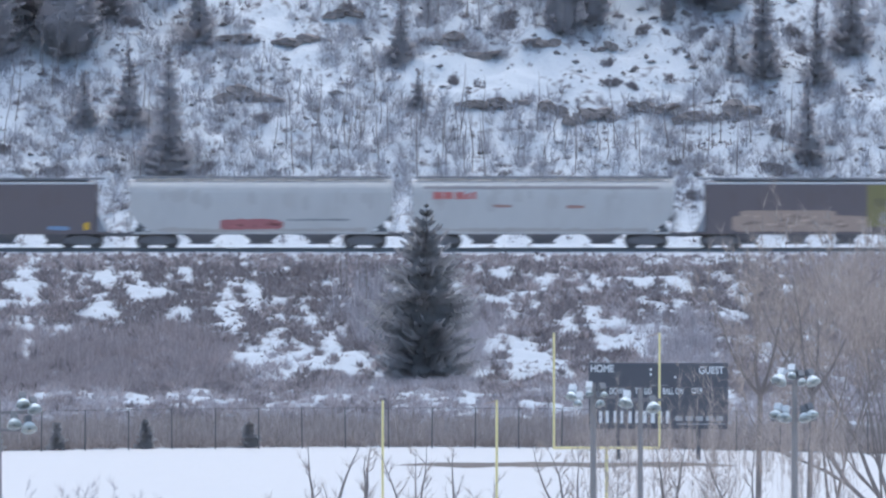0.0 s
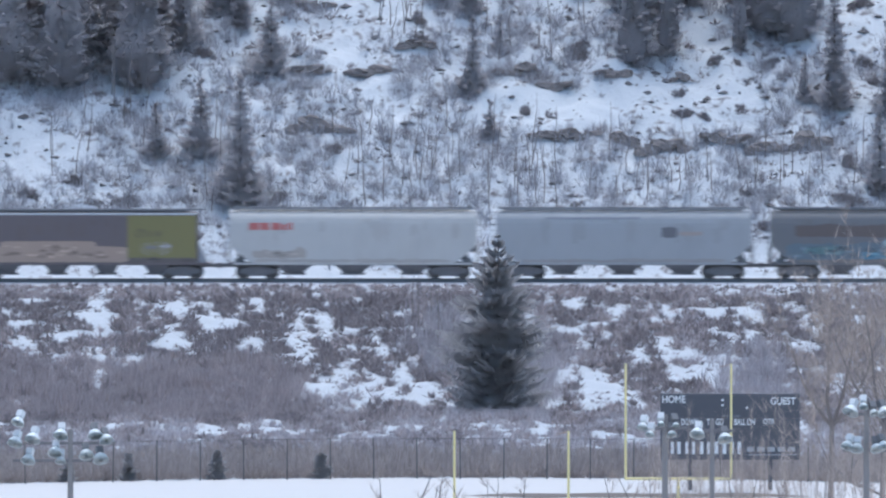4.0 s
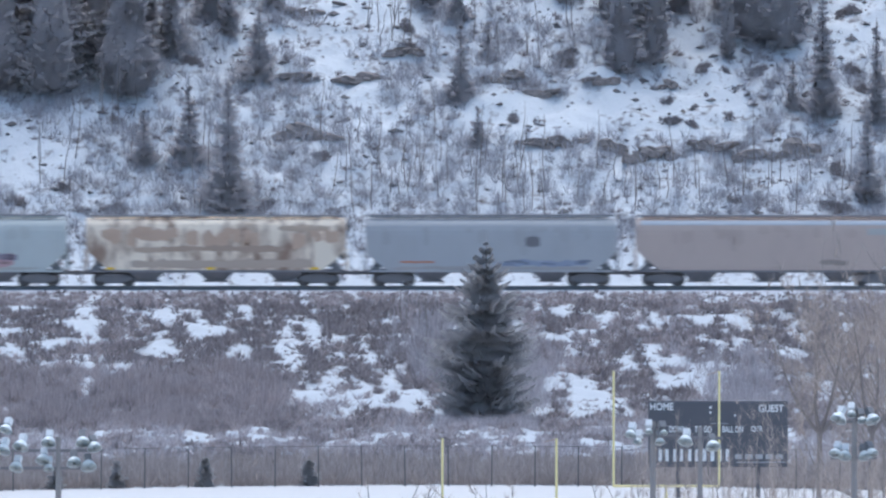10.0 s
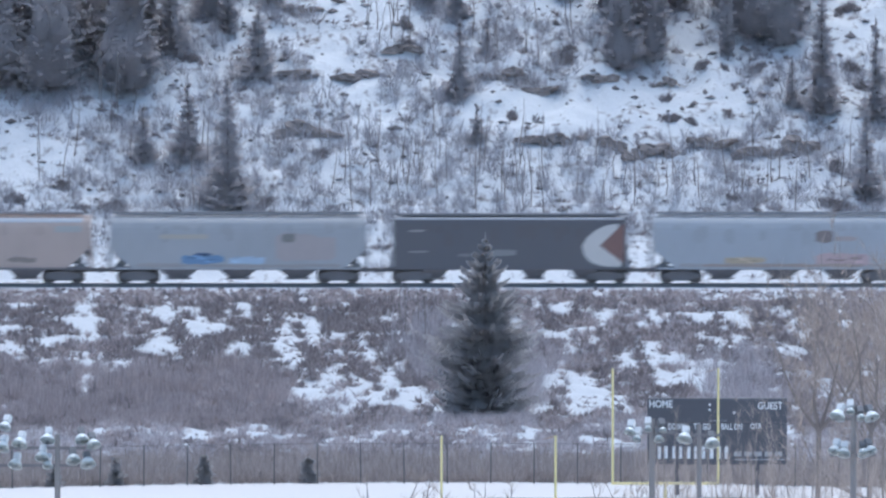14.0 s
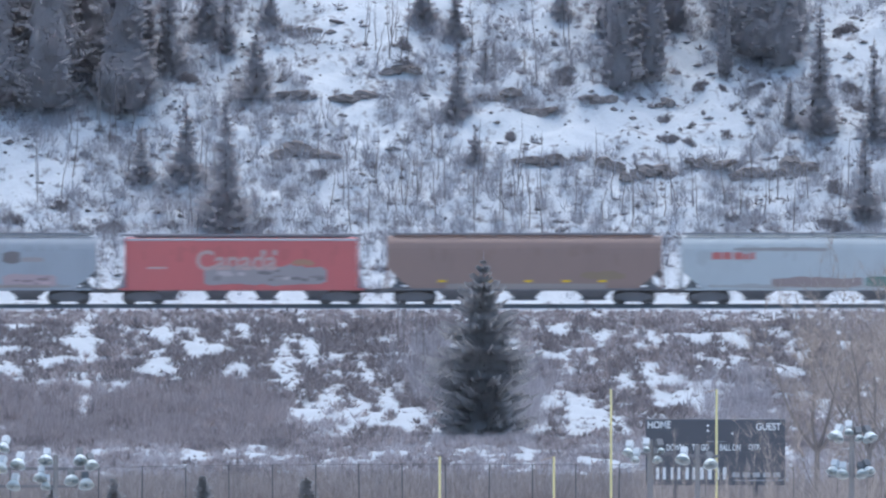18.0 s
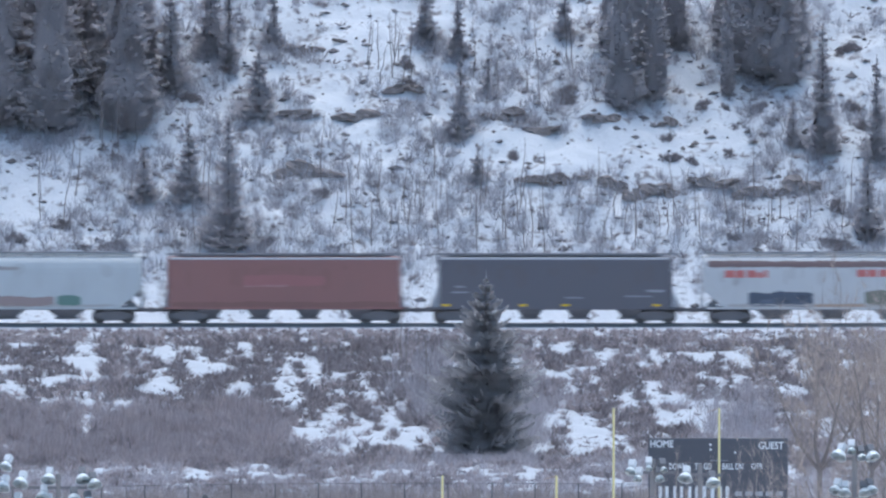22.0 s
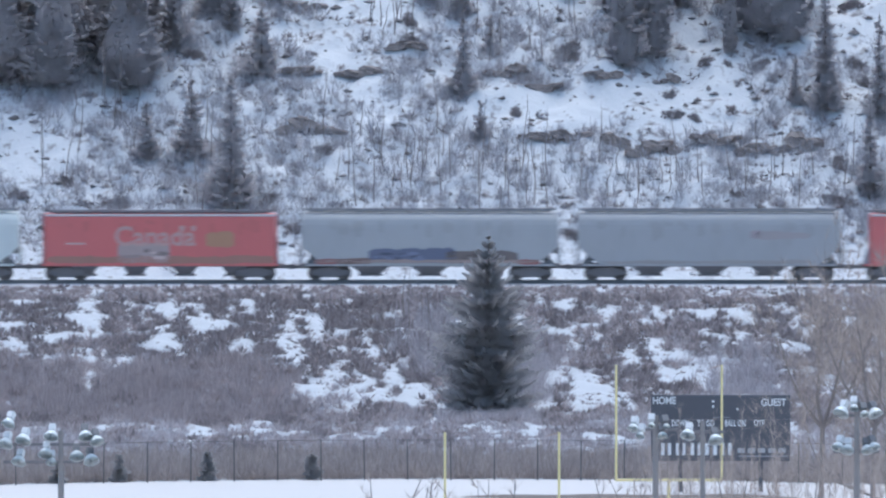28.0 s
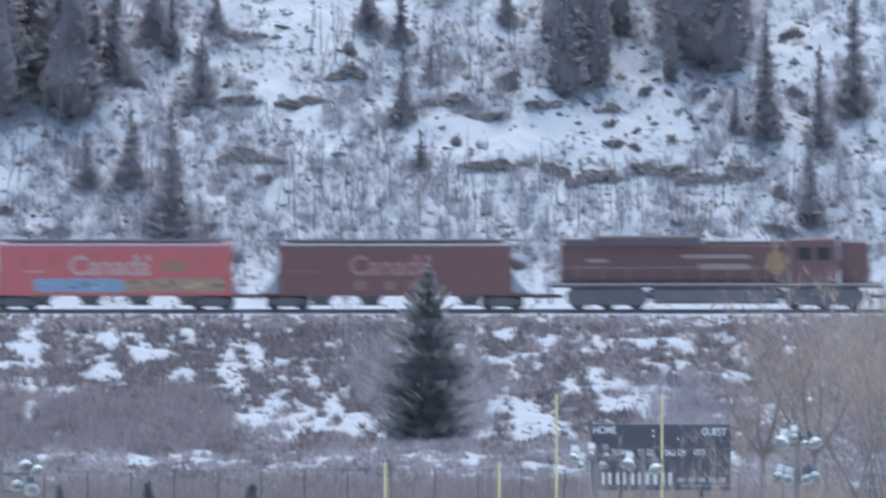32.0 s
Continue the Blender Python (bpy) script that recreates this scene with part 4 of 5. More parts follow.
def flood_light(pole, x, z, size=0.36, turn=0.0, down=55.0):
    """Round lamp with a deep white bowl, bracket and ballast box."""
    s, n = Shape(), 14
    rings = ((0.02, -0.34), (0.40, -0.30), (0.72, -0.10), (0.95, 0.22), (1.0, 0.30), (0.93, 0.27))
    verts, faces = [], []
    for r, a in rings:
        verts += [(size * r * math.cos(2 * math.pi * k / n), -size * a * 1.6, size * r * math.sin(2 * math.pi * k / n)) for k in range(n)]
    for i in range(len(rings) - 1):
        for k in range(n):
            q = (k + 1) % n
            faces.append((i * n + k, i * n + n + k, i * n + n + q, i * n + q))
    faces.append(tuple(range(5 * n, 6 * n)))
    s.add(verts, faces)
    lamp = part("floodlight", s, LENS, pole, "", pose(x, -0.25, z, down, 0, turn), smooth=True)
    part("ballast_box", Shape().box(-0.13, 0.13, 0.17, 0.46, -0.13, 0.13, 0.02), WHITE if x < 0 or size > 0.33 else GALV, lamp)


def light_pole(x, y, height, lamps, bars, label, thick=0.15):
    p = thing("floodlight_pole", pose(x, y, 0), label, "floodlight pole", "floodlight poles round the field")
    part("pole", Shape().tube([(0, 0, -0.5), (0, 0, height * 0.5), (0, 0, height)], [thick * 1.35, thick * 1.15, thick * 0.85], 12), POLE, p)
    for a, b, z in bars:
        part("cross_arm", Shape().box(a, b, -0.08, 0.08, z - 0.06, z + 0.06, 0.01), UNDER, p)
    for lx, lz, size, turn in lamps:
        flood_light(p, lx, lz, size, turn)


light_pole(-15.28, -600, 18.0, [(-1.48, 17.7, 0.33, -25), (-0.38, 17.85, 0.31, -10), (0.97, 17.85, 0.31, 10), (1.42, 17.65, 0.30, 20), (-0.60, 17.15, 0.30, -12), (0.63, 17.05, 0.31, 8), (1.2, 16.9, 0.33, 15), (-2.18, 17.55, 0.32, -25), (-1.66, 16.85, 0.30, -20), (-2.07, 18.35, 0.28, -30), (-0.38, 16.8, 0.22, -5)], [(-2.6, 1.8, 17.45), (-2.3, 1.5, 16.75)], "grey pole with two rows of white floodlights over the field", 0.13)
light_pole(8.39, -600, 18.6, [(-0.88, 18.15, 0.24, -20), (-0.6, 17.85, 0.20, -20), (0.27, 17.85, 0.2, 10), (0.42, 18.2, 0.16, 20), (-0.16, 18.25, 0.16, 0)], [(-1.0, 0.9, 18.05)], "grey pole with white floodlights before the scoreboard", 0.13)
light_pole(10.27, -600, 18.4, [(-0.58, 17.9, 0.31, -15), (0.5, 17.7, 0.31, 15)], [(-0.9, 0.9, 17.95)], "slender grey pole with floodlights before the scoreboard", 0.11)
light_pole(16.41, -600, 19.3, [(-0.6, 18.8, 0.34, -35), (-0.12, 18.95, 0.2, 0), (0.29, 18.7, 0.2, 15), (0.7, 18.75, 0.31, 35), (-0.74, 17.4, 0.27, -30), (-0.38, 17.3, 0.28, -10), (0.4, 17.3, 0.27, 15), (0.66, 17.4, 0.27, 30)], [(-0.9, 0.95, 18.6), (-0.95, 0.9, 17.15)], "grey pole carrying two tiers of floodlights", 0.13)

# ---- plants and stones ----
def patches(x, y, seed=0):
    """Soft random field between 0 and 1, one cell a unit."""
    x, y = np.asarray(x, float), np.asarray(y, float)
    i, j = np.floor(x), np.floor(y)
    u, v = x - i, y - j
    u, v = u * u * (3 - 2 * u), v * v * (3 - 2 * v)

    def corner(a, b):
        h = np.sin(a * 127.1 + b * 311.7 + seed * 74.7) * 43758.5453
        return h - np.floor(h)

    return (corner(i, j) * (1 - u) + corner(i + 1, j) * u) * (1 - v) + (corner(i, j + 1) * (1 - u) + corner(i + 1, j + 1) * u) * v


def conifer(x, y, height, radius, seed, label, lean=0.0, habit="spire"):
    """Tiers of drooping boughs hung with sprays of needles. habit: 'spire' open above a thick skirt, 'wood' dense, 'lone' broad and layered, 'small'."""
    rng = np.random.default_rng(seed)
    z0 = float(ground_z(x, y)) - 0.15
    t = thing("conifer", pose(x, y, z0, 0, lean, rng.uniform(0, 360)), label, "conifer", "conifers of the slopes")
    r0 = 0.014 * height + 0.03
    part("trunk", Shape().tube([(0, 0, 0), (0, 0, height * 0.5), (0, 0, height * 0.98)], [r0, r0 * 0.6, 0.015], 7), BARK_DARK, t)

    def reach(u):
        if habit == "spire":
            return radius * (0.62 * np.clip((1 - u) / 0.7, 0, 1) ** 0.8 + 0.40 * np.exp(-((u / 0.20) ** 2))) + 0.06
        if habit == "lone":
            return radius * np.where(u > 0.45, ((1 - u) / 0.55) ** 1.02, 1 - 0.10 * (0.45 - u)) + 0.06
        return radius * 1.15 * (1 - u) ** 0.7 * (0.50 + 0.50 * np.clip(u / 0.16, 0, 1) ** 0.8) + 0.08

    # boughs: how many to a metre of trunk, how far apart their tiers stand
    dense = {"spire": 12.0, "wood": 12.0, "lone": 16.0, "small": 30.0}[habit]
    step = {"spire": 0.36, "wood": 0.30, "lone": 0.62, "small": 0.16}[habit]
    m = int(height * dense * (1 + 0.35 * radius))
    u = rng.random(m) ** {"spire": 1.25, "wood": 1.5, "lone": 1.15, "small": 1.2}[habit]
    if habit == "spire":
        u = np.concatenate([u, 0.22 * rng.random(int(m * 0.4)) ** 1.2])
        m = len(u)
    tier = np.round(u * height / step) * step / height
    u = np.clip(tier + rng.normal(0, 0.06 / height, m), 0.01, 0.985)
    turn = rng.uniform(0, 2 * math.pi, m)
    lobes = 0.6 * patches(turn * 1.3 + seed, u * height * 0.9, seed) + 0.4 * patches(turn * 0.9 + seed * 3.1, u * height * 0.42, seed + 2)
    far = rng.uniform(0.85, 1.15, m) * {"spire": 1.3, "wood": 1.32, "lone": 1.36, "small": 1.2}[habit] * reach(u) * (0.72 + 0.35 * lobes if habit == "lone" else 0.62 + 0.55 * lobes) * rng.uniform(0.75, 1.12, m)
    rise = rng.uniform(-0.42, -0.10, m) + 0.75 * np.clip(u - 0.45, 0, 1)
    if habit == "spire":
        rise = np.where(u < 0.2, rng.uniform(-0.35, 0.15, m), rise)
    if habit == "lone":
        rise = rng.uniform(-0.22, 0.08, m) + 0.9 * np.clip(u - 0.5, 0, 1)
    k = 26 if habit == "lone" else 12
    q = np.linspace(0.12, 1.0, k)[None] + rng.normal(0, 0.02, (m, k))
    cx = far[:, None] * q
    cz = height * (0.02 + 0.96 * u)[:, None] + far[:, None] * (rise[:, None] * q + 0.20 * q ** 3)
    long = ((0.07 if habit == "lone" else 0.13) + 0.26 * far[:, None] * (1.05 - q)) * rng.uniform(0.7, 1.3, (m, k))
    tris = []
    for sg in (-1, 1, 0):
        w = long if sg else long * 0.8
        fat = (0.08 if habit == "lone" else 0.055) + 0.03 * rng.random((m, k))
        drop = w * rng.uniform(0.35, 0.9, (m, k)) if sg else w * rng.uniform(0.7, 1.2, (m, k))
        one = np.stack([cx - fat, 0 * cx, cz + 0.03], -1)
        two = np.stack([cx + fat, 0 * cx, cz + 0.03], -1)
        tip = np.stack([cx + 0.55 * w, sg * w * 0.9 + rng.normal(0, 0.02, (m, k)), cz - drop], -1)
        tris.append(np.stack([one, two, tip], 2).reshape(-1, 3, 3))
    # the bough itself, a thin blade along its spine
    for e in (0.035, -0.02):
        tris.append(np.stack([np.stack([cx[:, 0], 0 * far, cz[:, 0] + e], -1), np.stack([cx[:, 0], 0 * far, cz[:, 0] - e], -1), np.stack([cx[:, -1], 0 * far, cz[:, -1]], -1)], 1))
    angle = np.concatenate([np.repeat(turn, k)] * 3 + [turn] * 2)
    tris = np.concatenate(tris)
    c, d = np.cos(angle)[:, None], np.sin(angle)[:, None]
    tris = np.stack([tris[..., 0] * c - tris[..., 1] * d, tris[..., 0] * d + tris[..., 1] * c, tris[..., 2]], -1)
    # shorter sprays that clothe the inner crown, hanging in the same tiers
    n = int(math.pi * radius * height * {"spire": 300, "wood": 430, "lone": 420, "small": 500}[habit])
    v = 1 - np.sqrt(rng.random(n))
    if habit == "lone":
        v = v * 0.84
    if habit == "spire":
        v = np.where(rng.random(n) < 0.7, 0.26 * rng.random(n), v)
    a = rng.uniform(0, 2 * math.pi, n)
    fold = (v * height / step) % 1.0
    lobe = 0.5 * patches(a * 1.3 + seed, v * height * 0.9, seed) + 0.5 * patches(a * 3.0 + seed, v * height * 2.2, seed + 1)
    broad = (0.52 if habit == "wood" else 0.72) + (0.85 if habit == "wood" else 0.55) * patches(a * 0.9 + seed * 3.1, v * height * 0.42, seed + 2)
    r = broad * reach(v) * {"spire": 0.92, "wood": 1.12, "lone": 0.82, "small": 1.0}[habit] * ((0.70 + 0.24 * lobe) * (1 - 0.10 * fold) if habit == "wood" else (0.58 + 0.45 * lobe) * (1 - 0.22 * fold)) * rng.uniform(0.8, 1.0, n)
    size = ((0.10 + 0.10 * rng.random(n)) * (1 - 0.4 * v) * {"spire": 0.72, "wood": 0.74, "lone": 0.85, "small": 0.6}[habit])[:, None]
    out = np.stack([np.cos(a), np.sin(a), 0 * a], -1)
    side = np.stack([-np.sin(a), np.cos(a), 0 * a], -1)
    up = np.array([0, 0, 1.0])
    p = out * r[:, None] + (height * (0.02 + 0.96 * v))[:, None] * up
    tip = p + size * (out * rng.uniform(0.4, 0.8, (n, 1)) - up * rng.uniform(0.4, 0.8, (n, 1)) + side * rng.normal(0, 0.3, (n, 1)))
    one = p + size * (side * rng.uniform(0.4, 0.9, (n, 1)) + up * rng.uniform(0.3, 0.5, (n, 1)) - out * 0.4)
    two = p - size * (side * rng.uniform(0.4, 0.9, (n, 1)) - up * rng.uniform(0.3, 0.5, (n, 1)) + out * 0.4)
    tris = np.concatenate([tris, np.stack([one, two, tip], 1)])
    top = np.array([[(-0.05, 0, height * 0.93), (0.05, 0, height * 0.93), (0, 0, height * 1.03)], [(0, -0.05, height * 0.93), (0, 0.05, height * 0.93), (0, 0, height * 1.03)]])
    # hillside trees take the needles with more haze in their colour
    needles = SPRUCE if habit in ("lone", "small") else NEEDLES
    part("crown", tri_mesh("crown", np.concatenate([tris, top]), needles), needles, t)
    return t


conifer(2.66, -82, 11.2, 2.62, 1, "tall dark spruce standing alone before the railway bank", habit="lone")
SPIRES = [(-13.8, 21.8, 8.6, 1.75), (-16.4, 26.7, 5.2, 1.3), (-19.3, 26.5, 3.7, 0.8), (-11.9, 35.5, 4.9, 1.4), (-11.0, 42.2, 5.1, 0.65), (-17.7, 37.4, 8.4, 1.2), (-13.9, 39.4, 7.7, 0.5), (-15.1, 40.9, 7.2, 1.2), (-1.1, 42.5, 5.6, 0.95), (1.2, 33.2, 5.3, 1.0), (1.0, 40.5, 5.9, 0.6),
          (2.3, 28.4, 2.5, 0.7), (3.0, 37.2, 2.6, 0.55), (24.7, 31.3, 8.6, 1.15), (22.8, 32.5, 3.2, 0.6), (27.5, 23.3, 6.2, 1.0), (28.2, 30.9, 6.9, 0.85), (30.5, 34.0, 8.5, 1.4), (8.0, 43.0, 4.1, 0.7)]
for k, (x, y, h, r) in enumerate(SPIRES):
    conifer(x, y, h, r, 20 + k, "dark conifer with a broad skirt on the snowy hillside")
WOOD = [(-25.5, 33.8, 13.6, 2.4), (-20.5, 34.3, 13.2, 2.05), (-21.8, 37.7, 12.0, 2.0), (-28.8, 34.0, 12.6, 2.0), (-27.3, 37.7, 12.0, 1.8), (-24.8, 37.1, 12.4, 1.8), (-23.3, 40.6, 10.2, 1.9), (-19.6, 39.4, 10.4, 1.2), (-26.7, 41.1, 9.9, 1.9), (-30.5, 37.0, 12.0, 1.9), (-22.0, 43.5, 8.0, 1.9),
        (11.6, 35.9, 11.1, 1.2), (13.8, 36.5, 10.4, 0.85), (12.8, 41.1, 8.9, 1.5), (15.2, 41.7, 7.6, 1.1), (11.2, 40.9, 9.0, 1.1), (18.6, 37.2, 8.0, 0.5), (20.9, 39.7, 9.8, 2.2), (22.4, 38.2, 9.6, 1.3), (19.5, 40.3, 9.4, 1.7), (21.7, 41.7, 8.5, 1.9), (18.7, 41.1, 7.7, 1.0), (22.8, 40.6, 8.1, 1.3)]
for k, (x, y, h, r) in enumerate(WOOD):
    conifer(x, y, h, r, 120 + k, "dark conifer in the wood above the rocks", habit="wood")
for k, (x, y, h, r) in enumerate(((-18.4, -181, 1.7, 0.5), (-13.4, -179, 1.8, 0.45), (-7.5, -177.5, 1.7, 0.5), (-21.8, -183, 1.5, 0.45))):
    conifer(x, y, h, r, 60 + k, "small dark conifer beside the fence", habit="small")


def branching(shape, start, way, length, radius, depth, rng, ends, up=0.25, twist=0.5, sides=5):
    """A limb that bends and forks, added to the shape."""
    pts, rad = [Vector(start)], [radius]
    d = Vector(way).normalized()
    steps = 3
    for i in range(steps):
        d = (d + Vector((rng.gauss(0, 0.13), rng.gauss(0, 0.13), rng.gauss(0, 0.08) + up * 0.1))).normalized()
        pts.append(pts[-1] + d * length / steps)
        rad.append(radius * (1 - 0.45 * (i + 1) / steps))
    shape.tube(pts, rad, sides if depth > 1 else 3, caps=False)
    if depth <= 0:
        ends.append((pts[1], d, length))
        ends.append((pts[-1], d, length))
        return
    n = rng.choice((2, 3, 3))
    for k in range(n):
        at = rng.uniform(0.45, 1.0) if k else 1.0
        i = min(steps - 1, int(at * steps))
        base = pts[i].lerp(pts[i + 1], at * steps - i)
        side = Vector((rng.gauss(0, 1), rng.gauss(0, 1), rng.gauss(0, 0.4)))
        branching(shape, base, d + side * twist * 0.62 + Vector((0, 0, up)), length * rng.uniform(0.60, 0.84), max(0.007, rad[i] * rng.uniform(0.5, 0.7)), depth - 1, rng, ends, up, twist, sides)


def bare_tree(x, y, height, seed, label, depth=5, spread=0.55, girth=1.0, stems=1, up=0.25, sprays=8, low=0.28, limb=0.29):
    rng = random.Random(seed)
    t = thing("bare_tree", pose(x, y, float(ground_z(x, y)) - 0.1), label, "bare tree", "leafless trees")
    trunk, crown, ends = Shape(), Shape(), []
    r = 0.011 * height * girth
    low = height * low
    for k in range(stems):
        lean = Vector((rng.gauss(0, 0.16) + (k - (stems - 1) / 2) * 0.22, rng.gauss(0, 0.1), 1)) if stems > 1 else Vector((rng.gauss(0, 0.05), 0, 1))
        mid, end = lean * low * 0.5, lean * low
        trunk.tube([(0, 0, 0), mid, end], [r * 1.25, r, r * 0.85], 7)
        for q in range(3 if stems == 1 else 2):
            side = Vector((rng.gauss(0, 0.8), rng.gauss(0, 0.8), 0))
            branching(crown, end, lean + side * spread, height * limb, r * 0.62, depth - 1, rng, ends, up, spread)
    part("trunk", trunk, BARK, t)
    part("crown", crown, BARK, t)
    g = np.random.default_rng(seed)
    base = np.repeat(np.array([tuple(e[0]) for e in ends]), sprays, 0)
    way = np.repeat(np.array([tuple(e[1]) for e in ends]), sprays, 0)
    n = len(base)
    way = way + g.normal(0, 0.55, (n, 3)) + np.array([0, 0, 0.25])
    way /= np.linalg.norm(way, axis=1)[:, None]
    tip = base + way * (height * g.uniform(0.02, 0.055, n))[:, None]
    across = np.stack([g.normal(0, 1, n), np.zeros(n), g.normal(0, 0.5, n)], -1) * 0.0075
    tagged(part("twig_spray", tri_mesh("twig_spray", np.stack([base - across, base + across, tip], 1), TWIG_WARM), TWIG, t), kind="stuff")
    return t


def forked_tree(x, y, top, seed, stems, girth, label, lean=0.0, spread=0.24, pale=False):
    """A slender leafless tree whose few long stems carry short side branches."""
    rng = random.Random(seed)
    skin = BARK if not pale else mat("pale_bark", (0.42, 0.40, 0.41), 0.9, vary=0.2)
    t = thing("bare_tree", pose(x, y, float(ground_z(x, y)) - 0.1), label, "bare tree", "leafless trees")
    fork = top * 0.70
    part("trunk", Shape().tube([(0, 0, 0), (lean * 0.4, 0, fork * 0.5), (lean, 0, fork)], [0.19 * girth, 0.16 * girth, 0.14 * girth], 8), skin, t)
    twigs = []
    for k in range(stems):
        s = Shape()
        side = (k - (stems - 1) / 2) * spread + rng.gauss(0, 0.05)
        length = (top - fork) * rng.uniform(0.85, 1.05)
        pts, rad = [Vector((lean, 0, fork - 0.2))], [0.115 * girth]
        way = Vector((side * 1.6, rng.gauss(0, 0.15), 1)).normalized()
        for i in range(7):
            way = (way + Vector((rng.gauss(0, 0.09) - side * 0.10, rng.gauss(0, 0.07), 0.06))).normalized()
            pts.append(pts[-1] + way * length / 7)
            rad.append(0.115 * girth * (1 - (i + 1) / 7.6))
        s.tube(pts, rad, 6)
        for i in range(2, 8):
            for _ in range(rng.choice((1, 2, 2))):
                turn = rng.choice((-1, 1))
                w = Vector((turn * rng.uniform(0.45, 0.95), rng.gauss(0, 0.4), 1)).normalized()
                ln = rng.uniform(0.25, 1.15) * (1.25 - i / 9)
                p = pts[i - 1].lerp(pts[i], rng.random())
                q = [p, p + w * ln * 0.5 + Vector((rng.gauss(0, 0.05), 0, rng.gauss(0, 0.05))), p + w * ln + Vector((rng.gauss(0, 0.08), 0, 0.22 * ln))]
                s.tube(q, [rad[i] * 0.40 + 0.006, rad[i] * 0.25 + 0.005, 0.004], 4, False)
                for _ in range(14 if x < 7 else 18):
                    b = q[0].lerp(q[1], 0.5).lerp(q[2], rng.random())
                    e = b + Vector((turn * rng.uniform(-0.1, 0.4), rng.gauss(0, 0.2), rng.uniform(0.1, 0.5)))
                    twigs.append([(b.x - 0.006, b.y, b.z), (b.x + 0.006, b.y, b.z), tuple(e)])
        part("stem", s, skin, t)
    tagged(part("twig_spray", tri_mesh("twig_spray", np.array(twigs), TWIG_WARM if not pale else TWIG_GREY), TWIG, t), kind="stuff")


# trees between the camera and the field, seen by their tops
for x, y, top, seed, stems, girth, lean, spread, label in (
        (-2.2, -560, 15.1, 1, 2, 1.0, -0.2, 0.42, "leafless forked tree before the snowy field"), (-1.0, -565, 15.4, 2, 2, 1.0, 0.2, 0.30, "leafless tree with two leaning stems"), (1.2, -560, 15.2, 3, 3, 0.7, 0.1, 0.25, "leafless tree with three upright stems"),
        (3.0, -555, 15.0, 4, 1, 0.8, 0.1, 0.2, "slender leafless tree before the snowy field"), (3.9, -556, 13.4, 22, 2, 0.5, 0.3, 0.5, "small leafless tree before the snowy field"), (7.6, -555, 15.1, 5, 3, 0.8, 0.1, 0.32, "leafless tree beside the floodlight poles"),
        (9.4, -552, 13.8, 16, 2, 0.6, 0.0, 0.3, "thin leafless tree between the floodlight poles"), (11.9, -555, 15.2, 6, 2, 1.1, 0.2, 0.35, "leafless tree before the scoreboard"), (12.9, -556, 13.7, 23, 3, 0.5, 0.0, 0.35, "small leafless tree before the scoreboard"),
        (14.6, -553, 14.9, 17, 2, 0.7, 0.5, 0.5, "leafless tree with a long leaning limb"), (-4.6, -558, 13.3, 24, 1, 0.5, -0.2, 0.3, "small leafless tree before the snowy field")):
    forked_tree(x, y, top, seed, stems, girth, label, lean, spread)
for x, top, seed in ((-11.4, 13.3, 7), (-12.6, 13.2, 8), (-13.6, 13.2, 25), (-8.8, 12.8, 26)):
    forked_tree(x, -560, top, seed, 3, 0.45, "pale leafless tree before the field", 0.0, 0.3, True)
bare_tree(17.2, -560, 13.0, 12, "leafless tree beside the tall floodlight pole", 4, 0.42, 0.9, 2, 0.25, 2, 0.64, 0.16)
# tall trees that rise past the scoreboard
forked_tree(17.1, -450, 18.6, 31, 4, 0.85, "tall leafless tree with a broad fork of pale limbs", 0.2, 0.42)
forked_tree(19.3, -455, 18.9, 37, 4, 0.8, "tall leafless tree with spreading brown limbs", 0.3, 0.40)
bare_tree(23.2, -480, 18.0, 9, "tall grey-brown leafless tree with a fine wide crown", 6, 0.5, 0.9, 1, 0.3, 7)
bare_tree(24.0, -450, 20.5, 10, "tall grey-brown leafless tree with a fine wide crown", 6, 0.65, 1.0, 1, 0.25, 8)
bare_tree(22.6, -430, 17.5, 11, "tall grey-brown leafless tree with a fine wide crown", 6, 0.6, 0.9, 2, 0.25, 8)
bare_tree(24.2, -440, 18.5, 14, "tall grey-brown leafless tree with a fine wide crown", 6, 0.6, 0.9, 2, 0.25, 8)


def thicket():
    """A stand of slender young trees, too many to count."""
    rng = np.random.default_rng(77)
    n = 140
    x, y = 8.6 + 11.5 * rng.random(n) ** 0.85, rng.uniform(-545, -470, n)
    top = rng.uniform(11.2, 13.4, n) + 1.5 * patches(x / 1.3, y / 40, 5) + 0.10 * (x - 9)
    foot = np.stack([x, y, ground_z(x, y) - 0.1], -1)
    tip = np.stack([x + rng.normal(0, 0.25, n), y, top], -1)
    wide = np.array([0.009, 0, 0])
    out = [np.stack([foot - wide, foot + wide, tip], 1)]
    k = 46
    a, b = np.repeat(foot, k, 0), np.repeat(tip, k, 0)
    g = rng.uniform(0.78, 0.99, (n * k, 1))
    base = a + (b - a) * g
    end = base + np.stack([rng.normal(0, 0.28, n * k), rng.normal(0, 0.3, n * k), rng.uniform(0.25, 0.8, n * k)], -1)
    wide = np.array([0.008, 0, 0])
    out.append(np.stack([base - wide, base + wide, end], 1))
    tagged(new("young_trees", tri_mesh("young_trees", np.concatenate(out), TWIG_WARM)), "thicket of slender brown leafless young trees", "thicket", kind="stuff")


thicket()


def inside(x, y, ovals):
    best = np.zeros_like(np.asarray(x, float))
    for cx, cy, rx, ry in ovals:
        best = np.maximum(best, np.clip(1.5 - ((x - cx) / rx) ** 2 - ((y - cy) / ry) ** 2, 0, 1))
    return best


